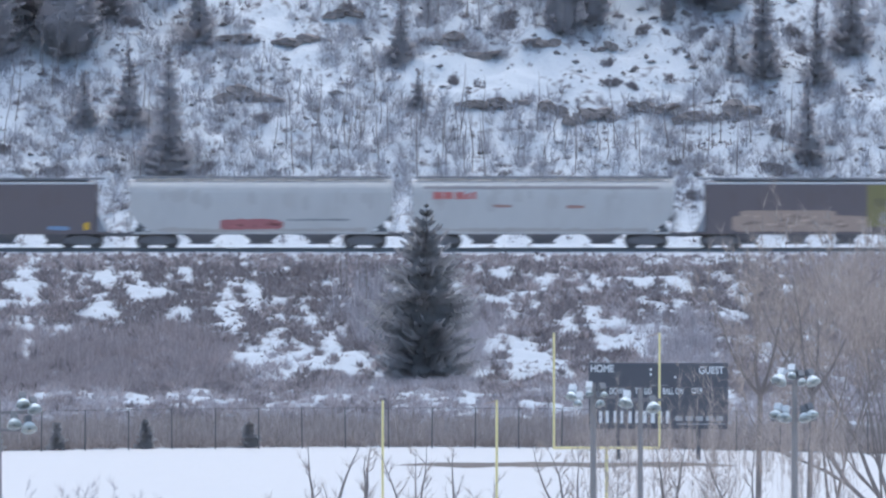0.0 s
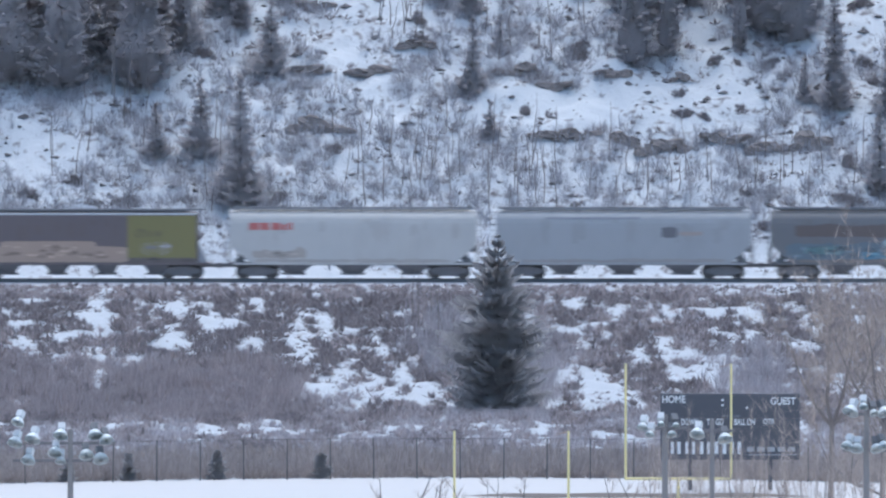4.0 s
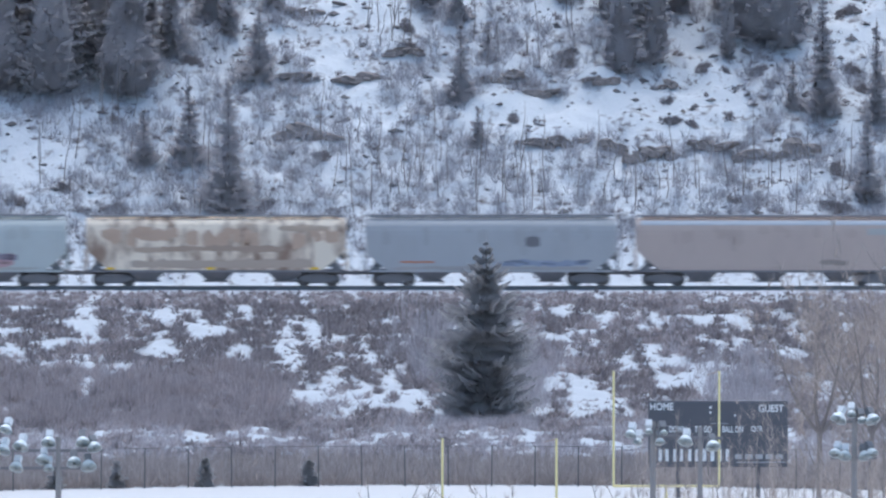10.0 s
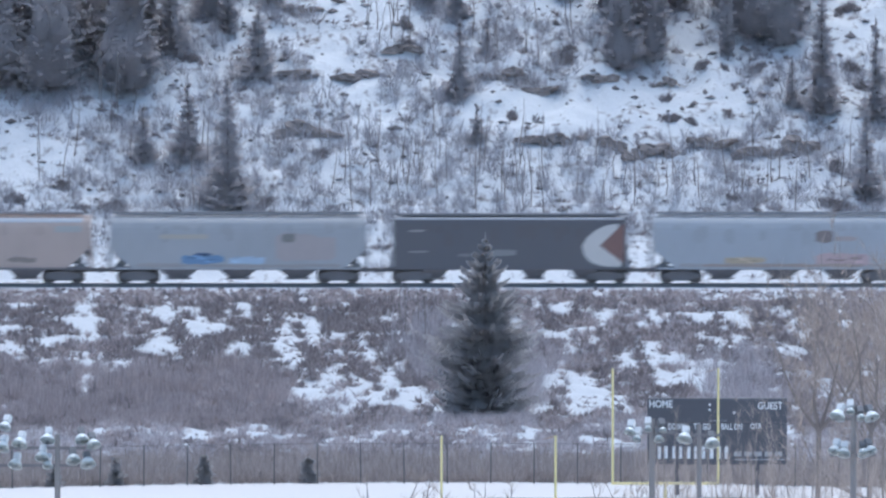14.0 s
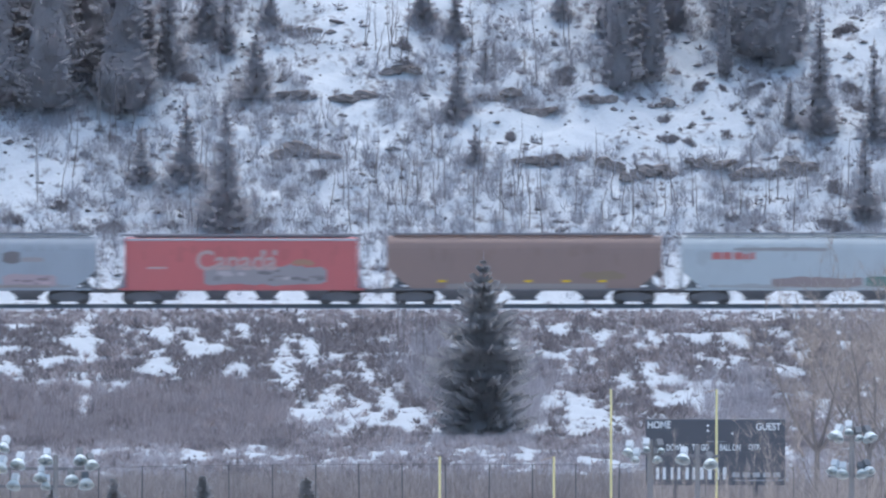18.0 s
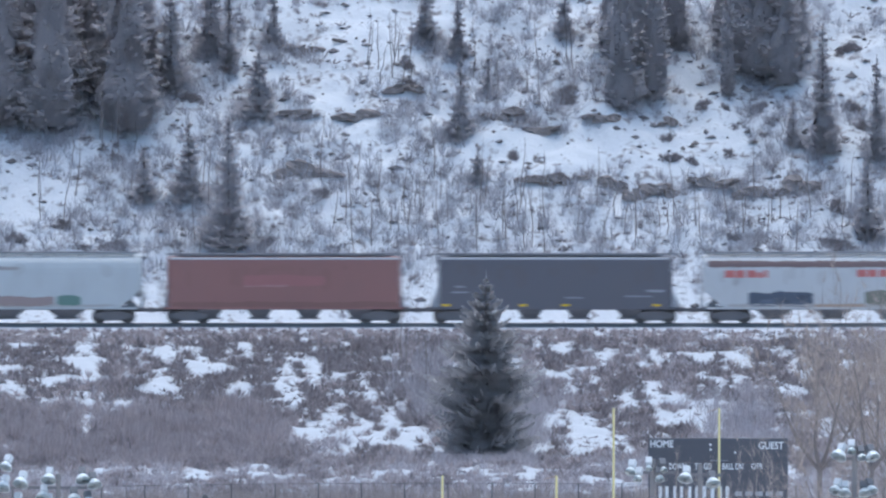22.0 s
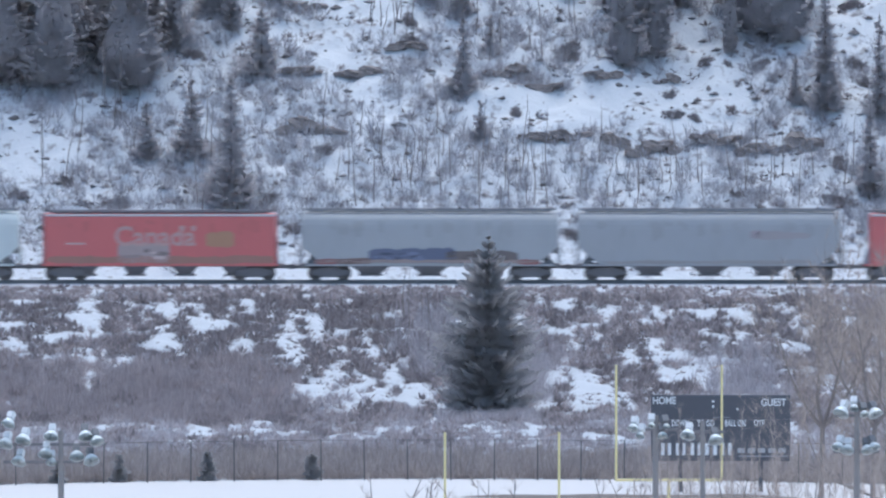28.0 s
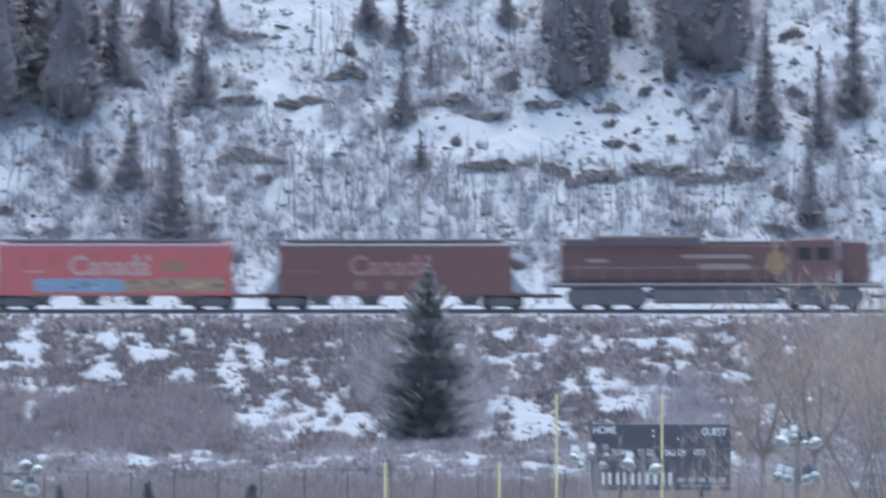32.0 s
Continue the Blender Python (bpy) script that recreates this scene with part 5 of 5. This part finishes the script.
# where snow shows through the brush: over the hollow, in its mouth, towards the scoreboard, behind the fence
SNOW_HIGH = ((-26.8, -15.8, 0.36, 2.6), (-22.5, -17.4, 0.78, 7.0), (-22.9, -26.9, 1.06, 3.2), (-21.8, -31.6, 0.71, 3.8), (-27.3, -30.1, 0.53, 3.2), (-26.5, -44.1, 0.77, 4.3), (-27.2, -37.9, 0.35, 5.0), (-24.1, -37.9, 0.63, 3.1), (-21.9, -47.2, 0.56, 3.7), (-21.8, -58.0, 0.42, 3.2), (-21.8, -65.8, 0.48, 4.6), (-19.8, -49.6, 0.7, 4.3), (-17.5, -22.8, 0.64, 4.4), (-15.7, -19.6, 0.64, 1.9), (-15.1, -28.5, 0.88, 3.8), (-17.3, -41.0, 0.77, 4.3), (-17.5, -34.8, 0.35, 3.1), (-16.2, -41.6, 0.49, 2.5), (-12.5, -41.0, 0.63, 6.2), (-13.7, -28.5, 0.49, 4.4), (-9.6, -37.8, 0.7, 7.8), (-9.2, -47.1, 0.49, 6.2), (-10.6, -44.1, 0.49, 3.7), (-8.9, -25.9, 0.99, 2.2))
SNOW_MID = ((-8.2, -68.7, 1.03, 8.4), (-7.0, -59.9, 0.48, 4.7), (-6.4, -51.7, 0.49, 3.7), (-4.9, -70.6, 1.38, 7.6), (-3.5, -63.4, 0.76, 6.5), (-4.3, -45.6, 0.49, 3.1), (-2.1, -72.6, 1.2, 6.1), (-1.3, -68.8, 0.48, 5.3), (-0.3, -86.7, 0.48, 8.1), (-6.4, -33.2, 0.53, 2.5), (-7.8, -33.2, 0.78, 3.8), (0.6, -28.5, 0.49, 3.2), (6.5, -61.6, 0.76, 4.9), (6.3, -72.6, 0.69, 6.1), (7.7, -66.9, 0.41, 7.6), (5.5, -37.9, 0.42, 3.7), (7.0, -33.2, 0.88, 3.1), (7.6, -18.9, 0.43, 3.2), (6.1, -15.7, 0.36, 2.6), (8.5, -76.4, 0.69, 5.3), (8.9, -66.9, 0.69, 7.6), (4.5, -28.5, 0.35, 2.5))
SNOW_FAR = ((9.2, -70.6, 1.2, 9.5), (10.9, -74.5, 0.86, 6.0), (10.4, -22.1, 0.57, 4.5), (13.5, -25.3, 0.71, 5.7), (12.6, -28.5, 0.42, 3.8), (13.0, -44.0, 0.56, 9.3), (13.8, -59.9, 1.21, 5.4), (14.7, -47.2, 0.87, 2.5), (14.8, -58.2, 0.76, 4.5), (16.6, -58.7, 0.9, 9.4), (16.7, -23.7, 0.64, 5.1), (16.5, -34.8, 0.56, 4.4), (18.7, -23.7, 1.06, 6.3), (17.1, -44.1, 0.42, 6.2), (22.2, -28.5, 0.88, 6.9), (22.6, -36.3, 0.63, 4.4), (21.8, -44.1, 0.52, 4.3), (18.6, -63.2, 0.55, 4.4), (25.5, -20.6, 0.64, 1.9))
SNOW_FLAT = ((-17.4, -104.6, 0.4, 12.3), (-14.3, -108.9, 0.67, 12.3), (-15.3, -100.2, 0.47, 8.9), (-11.0, -104.5, 0.74, 12.3), (-12.3, -109.0, 0.4, 7.0), (-9.4, -113.3, 0.4, 7.0), (-6.7, -123.7, 0.33, 8.6), (-6.5, -104.6, 0.34, 7.0), (-3.8, -108.9, 0.47, 8.8), (-2.3, -104.5, 0.47, 8.8), (1.3, -104.6, 0.5, 7.0), (2.8, -111.5, 0.84, 12.2), (5.0, -104.5, 0.67, 12.3), (5.2, -123.7, 0.46, 8.6), (-18.6, -100.3, 0.67, 7.1), (-20.5, -109.1, 0.47, 8.8), (10.2, -122.0, 0.4, 10.3), (20.6, -104.5, 0.67, 17.6), (8.6, -117.7, 0.47, 6.9))


def bush_shape(rng, n, width):
    """Triangles of one bush of unit height at the origin: twigs that fan out as a ragged dome."""
    a = rng.uniform(0, 2 * math.pi, n)
    lean = np.arccos(rng.uniform(0.15, 1.0, n))
    far = rng.uniform(0.55, 1.0, n)
    near = far * rng.uniform(0.1, 0.6, n)
    way = np.stack([np.cos(a) * np.sin(lean), np.sin(a) * np.sin(lean), np.cos(lean)], -1)
    base, tip = way * near[:, None], way * far[:, None]
    tip[:, 2] += 0.12 * far
    w = width * rng.uniform(0.6, 1.4, n)
    across = np.stack([-np.sin(a) * np.cos(lean) + 0.4 * rng.normal(0, 1, n), 0.2 * np.cos(a), 0.35 * rng.normal(0, 1, n)], -1) * w[:, None]
    return np.stack([base - across, base + across, tip], 1)


def scatter(name, spots, material, label, n, width, seed, flat=1.0, category="brush"):
    """One mass of bushes: spots of (x, y, height)."""
    rng = np.random.default_rng(seed)
    kinds = [bush_shape(rng, n, width) for _ in range(12)]
    spots = np.asarray(spots)
    z = ground_z(spots[:, 0], spots[:, 1]) - 0.05
    out = []
    for (x, y, h), q in zip(spots, z):
        t = kinds[int(rng.integers(12))].copy()
        t[..., :2] *= h * flat * rng.uniform(0.75, 1.35)
        t[..., 2] *= h
        if rng.random() < 0.5:
            t[..., 0] *= -1
        out.append(t + np.array([x, y, q]))
    tagged(new(name, tri_mesh(name, np.concatenate(out), material)), label, category, kind="stuff")


def lower_brush():
    rng = np.random.default_rng(11)
    n = 28000
    x, y = rng.uniform(-33, 34, n), -146 + 138.6 * rng.random(n)
    rough = 0.34 * patches(x / 0.9, y / 6.0, 1) + 0.38 * patches(x / 0.45, y / 3.2, 2) + 0.28 * patches(x / 0.22, y / 2.0, 3)
    bare = inside(x, y, [(a, b, c * 1.25, e * 1.25) for a, b, c, e in SNOW_HIGH + SNOW_MID] + list(SNOW_FAR + SNOW_FLAT))
    d = rough + 0.085 - 0.32 * bare + 0.12 * (y > -15) - 0.03 * (x > 5) * (y < -20)
    hollow = inside(x, y, ((-14.3, -66.0, 5.5, 20.0), (-25.0, -66.0, 5.0, 18.0), (-19.0, -80.0, 11.0, 14.0), (-3.0, -20.0, 5.0, 9.0)))
    d += 0.15 * hollow * (bare < 0.3)
    keep = d > 0.40 + 0.03 * rng.random(n)
    keep &= np.hypot(x - 2.66, (y + 82) * 0.3) > 0.6
    x, y = x[keep], y[keep]
    n = len(x)
    h = rng.uniform(0.25, 0.80, n)
    h = np.where(y > -15, h * 0.5, np.where(y < -98, h * 0.85, h))
    tone = -0.05 + 0.12 * (y < -98) - 0.16 * (y > -48) + 0.6 * patches(x / 2.4, y / 14.0, 21) + 0.4 * rng.random(n) + 0.10 * (x > 5)
    spots = np.stack([x, y, h], -1)
    scatter("dark_brush", spots[tone < 0.42], TWIG_DARK, "dark brown leafless brush on the railway bank", 37, 0.066, 1, 1.15)
    scatter("brush", spots[(tone >= 0.42) & (tone < 0.62)], TWIG, "red-brown leafless brush on the railway bank", 37, 0.058, 6, 1.15)
    scatter("grey_brush", spots[tone >= 0.62], TWIG_GREY, "mauve-grey leafless brush on the railway bank", 37, 0.044, 2, 1.2)
    m = 12000
    x, y = rng.uniform(-33, 34, m), -140 + 130 * rng.random(m)
    keep = patches(x / 0.9, y / 6.0, 31) > 0.5
    scatter("low_tufts", np.stack([x, y, rng.uniform(0.08, 0.30, m)], -1)[keep], TWIG_DARK, "low dark tufts that poke through the bank's snow", 22, 0.06, 9, 1.4)
    m = 3000
    x, y = rng.uniform(-33, 34, m), rng.uniform(-15.5, -8.6, m)
    keep = patches(x / 1.1, y / 6.0, 41) > 0.30
    scatter("verge_brush", np.stack([x, y, rng.uniform(0.15, 0.42, m)], -1)[keep], TWIG, "low brown brush along the foot of the track", 40, 0.04, 12, 1.5)
    # willows in the hollow and tall shrubs on the bank
    m = 2600
    x, y = rng.uniform(-32, -7, m), rng.uniform(-96, -52, m)
    keep = (inside(x, y, ((-14.3, -66.0, 5.5, 20.0), (-25.0, -66.0, 5.0, 18.0), (-19.0, -80.0, 11.0, 14.0))) > 0.4) & (inside(x, y, SNOW_HIGH + SNOW_MID) < 0.3)
    scatter("willow_brush", np.stack([x, y, rng.uniform(0.5, 1.5, m) * (0.6 + 0.6 * patches(x / 2.0, y / 6.0, 5))], -1)[keep], TWIG, "thick red-brown willow brush in the hollow", 60, 0.022, 7, 0.8)
    m = 420
    x = np.concatenate([rng.normal(18.6, 1.3, m // 3), rng.normal(5.2, 0.9, m // 3), rng.normal(-0.6, 1.2, m // 3)])
    y = np.concatenate([rng.uniform(-75, -45, m // 3), rng.uniform(-80, -40, m // 3), rng.uniform(-60, -25, m // 3)])
    scatter("tall_shrubs", np.stack([x, y, rng.uniform(0.9, 2.0, len(x))], -1), TWIG_GREY, "tall mauve-grey leafless shrubs on the bank", 46, 0.018, 8, 0.5)
    m = 260
    scatter("spruce_foot_brush", np.stack([2.66 + rng.uniform(-3.0, 3.0, m), rng.uniform(-97, -85, m), rng.uniform(0.4, 1.1, m)], -1), TWIG_GREY, "mauve-grey brush round the foot of the spruce", 50, 0.024, 13, 0.7)
    m = 6000
    x = rng.uniform(-32, 33, m)
    reeds = np.stack([x, field_edge(x) + 0.7 + 30 * rng.random(m) ** 1.4, rng.uniform(0.5, 1.3, m)], -1)
    scatter("tall_grass", reeds, GRASS, "tall dead grass and brush behind the fence", 32, 0.034, 3, 0.8, "tall grass")


lower_brush()


# single bushes of the hillside: place, half width, height
CLUMPS_WEST = ((-16.4, 35.9, 1.1, 1.25), (-9.1, 34.7, 0.92, 0.87), (-8.7, 37.0, 0.52, 0.63), (-5.2, 34.8, 0.81, 0.5), (-2.0, 37.5, 1.03, 0.88), (-7.8, 26.7, 0.66, 1.12), (-9.6, 25.5, 0.66, 0.62), (-23.2, 32.1, 0.66, 0.62), (-21.2, 30.7, 0.59, 0.87), (-24.4, 23.4, 0.73, 0.87), (-21.1, 21.7, 0.88, 1.86), (-27.6, 22.3, 0.8, 1.36), (-11.4, 21.8, 0.73, 0.99), (-23.1, 21.7, 1.28, 0.62), (-25.8, 21.7, 0.66, 0.5), (-17.4, 21.5, 0.91, 0.74), (-7.0, 22.1, 1.28, 0.62), (-2.3, 39.5, 0.52, 1.13))
CLUMPS_EAST = ((8.0, 36.6, 0.88, 3.44), (5.4, 37.6, 0.37, 0.5), (8.2, 37.3, 0.52, 0.5), (3.1, 34.2, 0.59, 0.62), (17.0, 35.6, 0.59, 0.88), (18.4, 35.4, 0.44, 0.63), (19.2, 33.9, 0.59, 0.62), (20.5, 35.6, 0.74, 1.13), (14.6, 33.3, 0.66, 0.75), (18.6, 31.3, 0.51, 0.75), (14.9, 30.5, 0.81, 1.12), (20.4, 31.1, 0.51, 0.5), (16.2, 30.2, 0.51, 0.75), (19.5, 28.8, 0.51, 0.5), (6.3, 30.8, 0.51, 0.62), (4.6, 30.5, 0.29, 1.0), (26.6, 36.0, 0.92, 1.56), (26.5, 41.4, 0.92, 1.25), (27.5, 34.0, 0.73, 1.87), (25.5, 25.3, 0.51, 1.86), (25.4, 21.7, 1.46, 1.36), (18.9, 22.7, 0.91, 0.74), (-9.7, 18.9, 0.66, 1.36), (8.3, 18.3, 1.02, 1.36), (20.1, 18.8, 0.73, 0.93))


def hill_brush():
    rng = np.random.default_rng(12)
    n = 16000
    x, y = rng.uniform(-34, 35, n), 14.5 + 34 * rng.random(n)
    low = np.clip((28.5 - y) / 5, 0, 1)
    left = np.clip((-9 - x) / 8, 0, 1)
    clear = np.maximum(inside(x, y, ((6.5, 31.3, 5.0, 2.4), (16.5, 32.0, 4.2, 3.6), (-5.5, 43.0, 4.5, 4.0), (-27, 26.5, 3.0, 2.5), (-6.0, 24.5, 2.0, 1.0), (-8.5, 38.5, 2.5, 2.0), (21.5, 25.0, 2.0, 1.2), (27, 41, 2, 4), (-5, 36.2, 2.5, 0.8), (-18.5, 23.5, 1.5, 1.0))), 0)
    big = patches(x / 2.6, y / 2.2, 7)
    d = 0.55 * big + 0.3 * patches(x / 0.8, y / 0.9, 8) + 0.15 * patches(x / 0.35, y / 0.4, 9) + 0.10 * low + 0.10 * left - 0.38 * clear
    grey = (d > 0.36 + 0.08 * rng.random(n)) & (rng.random(n) < np.where(y < 17.5, 0.08, np.where(y < 19.5, 0.3, 0.72)))
    e = 0.55 * patches(x / 2.2, y / 1.3, 14) + 0.45 * patches(x / 0.6, y / 0.5, 15) - 0.10 * clear
    dark = (e > 0.57) & (rng.random(n) < np.where(y < 17.5, 0.12, 0.5))
    hg = rng.uniform(0.4, 1.35, n)
    hd = rng.uniform(0.14, 0.55, n)
    more = []
    for cx, cy, w, h in CLUMPS_WEST + CLUMPS_EAST:
        h *= 0.7 if h < 0.9 else 1.0
        for _ in range(int(16 + 46 * w * max(h, 0.6))):
            u = rng.normal(0, 0.5)
            more.append((cx + w * u, cy + rng.uniform(-0.3, 0.3) + 0.35 * h * rng.random(), min(0.75, h) * rng.uniform(0.45, 0.9) * max(0.35, 1 - 0.6 * u * u)))
    scatter("hill_brush", np.stack([x, y, hd], -1)[dark], TWIG_DARK, "dark low bushes on the snowy hillside", 32, 0.042, 4, 1.3)
    scatter("bush_clumps", np.array(more), BUSH, "dense dark leafless bushes on the snowy hillside", 64, 0.034, 14, 0.8)
    scatter("grey_hill_brush", np.stack([x, y, hg], -1)[grey], TWIG_SILVER, "grey leafless bushes on the snowy hillside", 36, 0.021, 5, 0.8)


hill_brush()


def saplings():
    """Thin leafless aspens on the hillside."""
    rng = random.Random(31)
    protos = []
    for k in range(6):
        h = (3.2, 2.6, 3.8, 2.2, 4.4, 1.8)[k]
        s = Shape()
        pts = [(0, 0, -0.1)]
        for i in range(4):
            pts.append((pts[-1][0] + rng.gauss(0, 0.07), rng.gauss(0, 0.05), (i + 1) * h / 4))
        s.tube(pts, [0.036, 0.031, 0.026, 0.018, 0.006], 5)
        ends = []
        for i in range(8):
            z = h * rng.uniform(0.4, 0.95)
            a = rng.uniform(0, 6.28)
            ln = rng.uniform(0.3, 0.8) * (1.15 - z / h)
            ends.append(((0, 0, z), (ln * math.cos(a), ln * math.sin(a), z + ln * 1.1)))
        protos.append((s.mesh("stem", BARK), ends))
    crowns = []
    for stem, ends in protos:
        tr = []
        for (a, b, c), (d, e, f) in ends:
            tr.append([(a - 0.012, b, c), (a + 0.012, b, c), (d, e, f)])
            for _ in range(3):
                g = rng.uniform(0.3, 0.8)
                bx, by, bz = a + (d - a) * g, b + (e - b) * g, c + (f - c) * g
                tr.append([(bx - 0.008, by, bz), (bx + 0.008, by, bz), (bx + rng.gauss(0, 0.15), by + rng.gauss(0, 0.15), bz + rng.uniform(0.15, 0.4))])
        crowns.append(tri_mesh("twig_spray", np.array(tr), TWIG_SILVER))
    groups = ((2.0, 24, 20, 9, 2.5), (9, 23.5, 16, 7, 2.5), (-4, 27, 14, 4, 3.5), (-4, 39, 12, 2.0, 1.5), (14, 24, 10, 5, 2), (24, 24, 10, 5, 3), (-20, 25, 12, 8, 4), (5, 38, 10, 4, 3), (-24, 31, 6, 4, 2))
    for cx, cy, n, rx, ry in groups:
        for _ in range(n):
            x, y = cx + rng.uniform(-rx, rx), cy + rng.uniform(-ry, ry)
            k = rng.randrange(6)
            t = thing("sapling", pose(x, max(y, 16), float(ground_z(x, max(y, 16))), rng.gauss(0, 3), rng.gauss(0, 4), rng.uniform(0, 360)), "thin leafless sapling on the snowy hillside", "sapling", "saplings of the hillside")
            part("stem", protos[k][0], BARK, t)
            tagged(part("twig_spray", crowns[k], TWIG_SILVER, t), kind="stuff")
    for x, y in ((-2.6, -30), (-2.2, -32), (-1.4, -36), (-1.0, -46), (0.0, -55), (-0.6, -40)):
        t = thing("sapling", pose(x, y, float(ground_z(x, y)), 0, rng.gauss(0, 4), rng.uniform(0, 360)), "thin leafless sapling on the railway bank", "sapling", "saplings of the bank")
        part("stem", protos[2][0], BARK, t)
        tagged(part("twig_spray", crowns[2], TWIG_SILVER, t), kind="stuff")


saplings()


def rock_outcrop(x, y, width, height, seed):
    """A ledge of broken slabs half sunk in the slope."""
    rng = random.Random(seed)
    m = pose(x, y + 0.25, float(ground_z(x, y)) + height * 0.16, -15, rng.uniform(-5, 5), rng.uniform(-8, 8))
    ledge = thing("rock_outcrop", m, "weathered brown rock ledge in the snowy hillside", "rock outcrop", "rock ledges of the hillside")
    n = max(3, int(width * 1.5))
    for k in range(n):
        bm = bmesh.new()
        u = (k + 0.5) / n - 0.5
        w = width / n * rng.uniform(0.9, 1.7)
        h = height * rng.uniform(0.35, 1.0) * (1 - 1.1 * u * u)
        bmesh.ops.create_cube(bm, size=2.0)
        bmesh.ops.subdivide_edges(bm, edges=bm.edges[:], cuts=3, use_grid_fill=True)
        cx, cz, o = u * width, rng.uniform(-0.25, 0.3) * height, rng.uniform(0, 90)
        slant = rng.uniform(-0.25, 0.35)
        for v in bm.verts:
            p = v.co.copy()
            ends = 1 - 0.45 * abs(p.x) ** 2
            j = Vector((noise.noise(p * 1.7 + Vector((o, 0, 0))), noise.noise(p * 1.7 + Vector((0, o, 3))), noise.noise(p * 2.3 + Vector((5, 0, o)))))
            v.co = Vector((cx + (p.x + 0.5 * j.x) * w * 0.62, (p.y + 0.6 * j.y) * 0.42, cz + (p.z * ends + 0.55 * j.z) * h * 0.42 + slant * p.x * w * 0.4))
        me = bpy.data.meshes.new("slab")
        bm.to_mesh(me)
        bm.free()
        me.materials.append(ROCK)
        part("slab", me, ROCK, ledge)


for k, (x, y, w, h) in enumerate(((-8.7, 28.9, 3.8, 1.6), (7.2, 28.1, 4.4, 0.9), (11.1, 28.1, 1.6, 1.2), (13.5, 27.1, 3.5, 1.6), (17.4, 27.2, 2.9, 1.2), (20.2, 27.0, 2.7, 1.2), (23.0, 27.2, 2.7, 1.8), (-5.2, 34.8, 3.1, 0.9),
                                  (-2.4, 37.0, 2.2, 1.0), (-9.3, 34.6, 2.2, 1.1), (6.4, 33.5, 2.0, 0.8), (10.4, 34.1, 2.0, 0.8), (-9.2, 41.8, 2.7, 1.2), (3.9, 34.2, 2.2, 1.2), (14.7, 34.7, 1.1, 0.7))):
    rock_outcrop(x, y, w, h * 0.9, 80 + k)


def loose_stones():
    rng = np.random.default_rng(5)
    n = 1100
    x, y = rng.uniform(-34, 35, n), 15 + 34 * rng.random(n) ** 0.8
    c = np.stack([x, y, ground_z(x, y) + 0.03], -1)
    size = 0.06 + 0.24 * rng.random(n) ** 2
    corners = np.array([(1, 0, 0), (-1, 0, 0), (0, 1, 0), (0, -1, 0), (0, 0, 1), (0, 0, -1)], float)
    jit = corners[None] * rng.uniform(0.5, 1.3, (n, 6, 1)) + rng.normal(0, 0.15, (n, 6, 3))
    pts = c[:, None] + jit * size[:, None, None] * np.array([1.4, 1.0, 0.75])
    faces = np.array([(0, 2, 4), (2, 1, 4), (1, 3, 4), (3, 0, 4), (2, 0, 5), (1, 2, 5), (3, 1, 5), (0, 3, 5)])
    me = bpy.data.meshes.new("loose_stones")
    idx = (np.arange(n)[:, None, None] * 6 + faces[None]).reshape(-1, 3)
    me.from_pydata(pts.reshape(-1, 3).tolist(), [], idx.tolist())
    me.materials.append(STONE)
    tagged(new("loose_stones", me), "dark stones and tufts that poke through the snow", "stones", kind="stuff")


loose_stones()


def fallen_log():
    s = Shape()
    s.tube([(-0.6, 0, 0.15), (0, 0.05, 0.02), (0.6, 0.0, -0.12)], [0.10, 0.13, 0.11], 8)
    ob = new("fallen_log", s.mesh("fallen_log", BARK_DARK))
    ob.matrix_basis = pose(-6.6, 42.2, float(ground_z(-6.6, 42.2)) + 0.12)
    tagged(ob, "dark fallen log lying on the snow", "log")


fallen_log()


# ---- movement ----
def motions():
    for ob, x in TRAIN:
        walk(ob, [(t, pose(x - SPEED * t, 0, TRACK_Z)) for t in (0, 4, 8, 12, 16, 20, 24, 28, 32)])
    turn = math.degrees(SPEED / 0.46) / FPS
    first = {}
    for w, a in WHEELSETS:
        if a not in first:
            walk(w, [(k / FPS, pose(a, 0, 0.46, 0, -turn * k, 0)) for k in range(32 * FPS + 1)])
            first[a] = w
        else:
            w.rotation_mode = "QUATERNION"
            keys = w.animation_data_create()
            keys.action = first[a].animation_data.action
            keys.action_slot = first[a].animation_data.action_slot


motions()
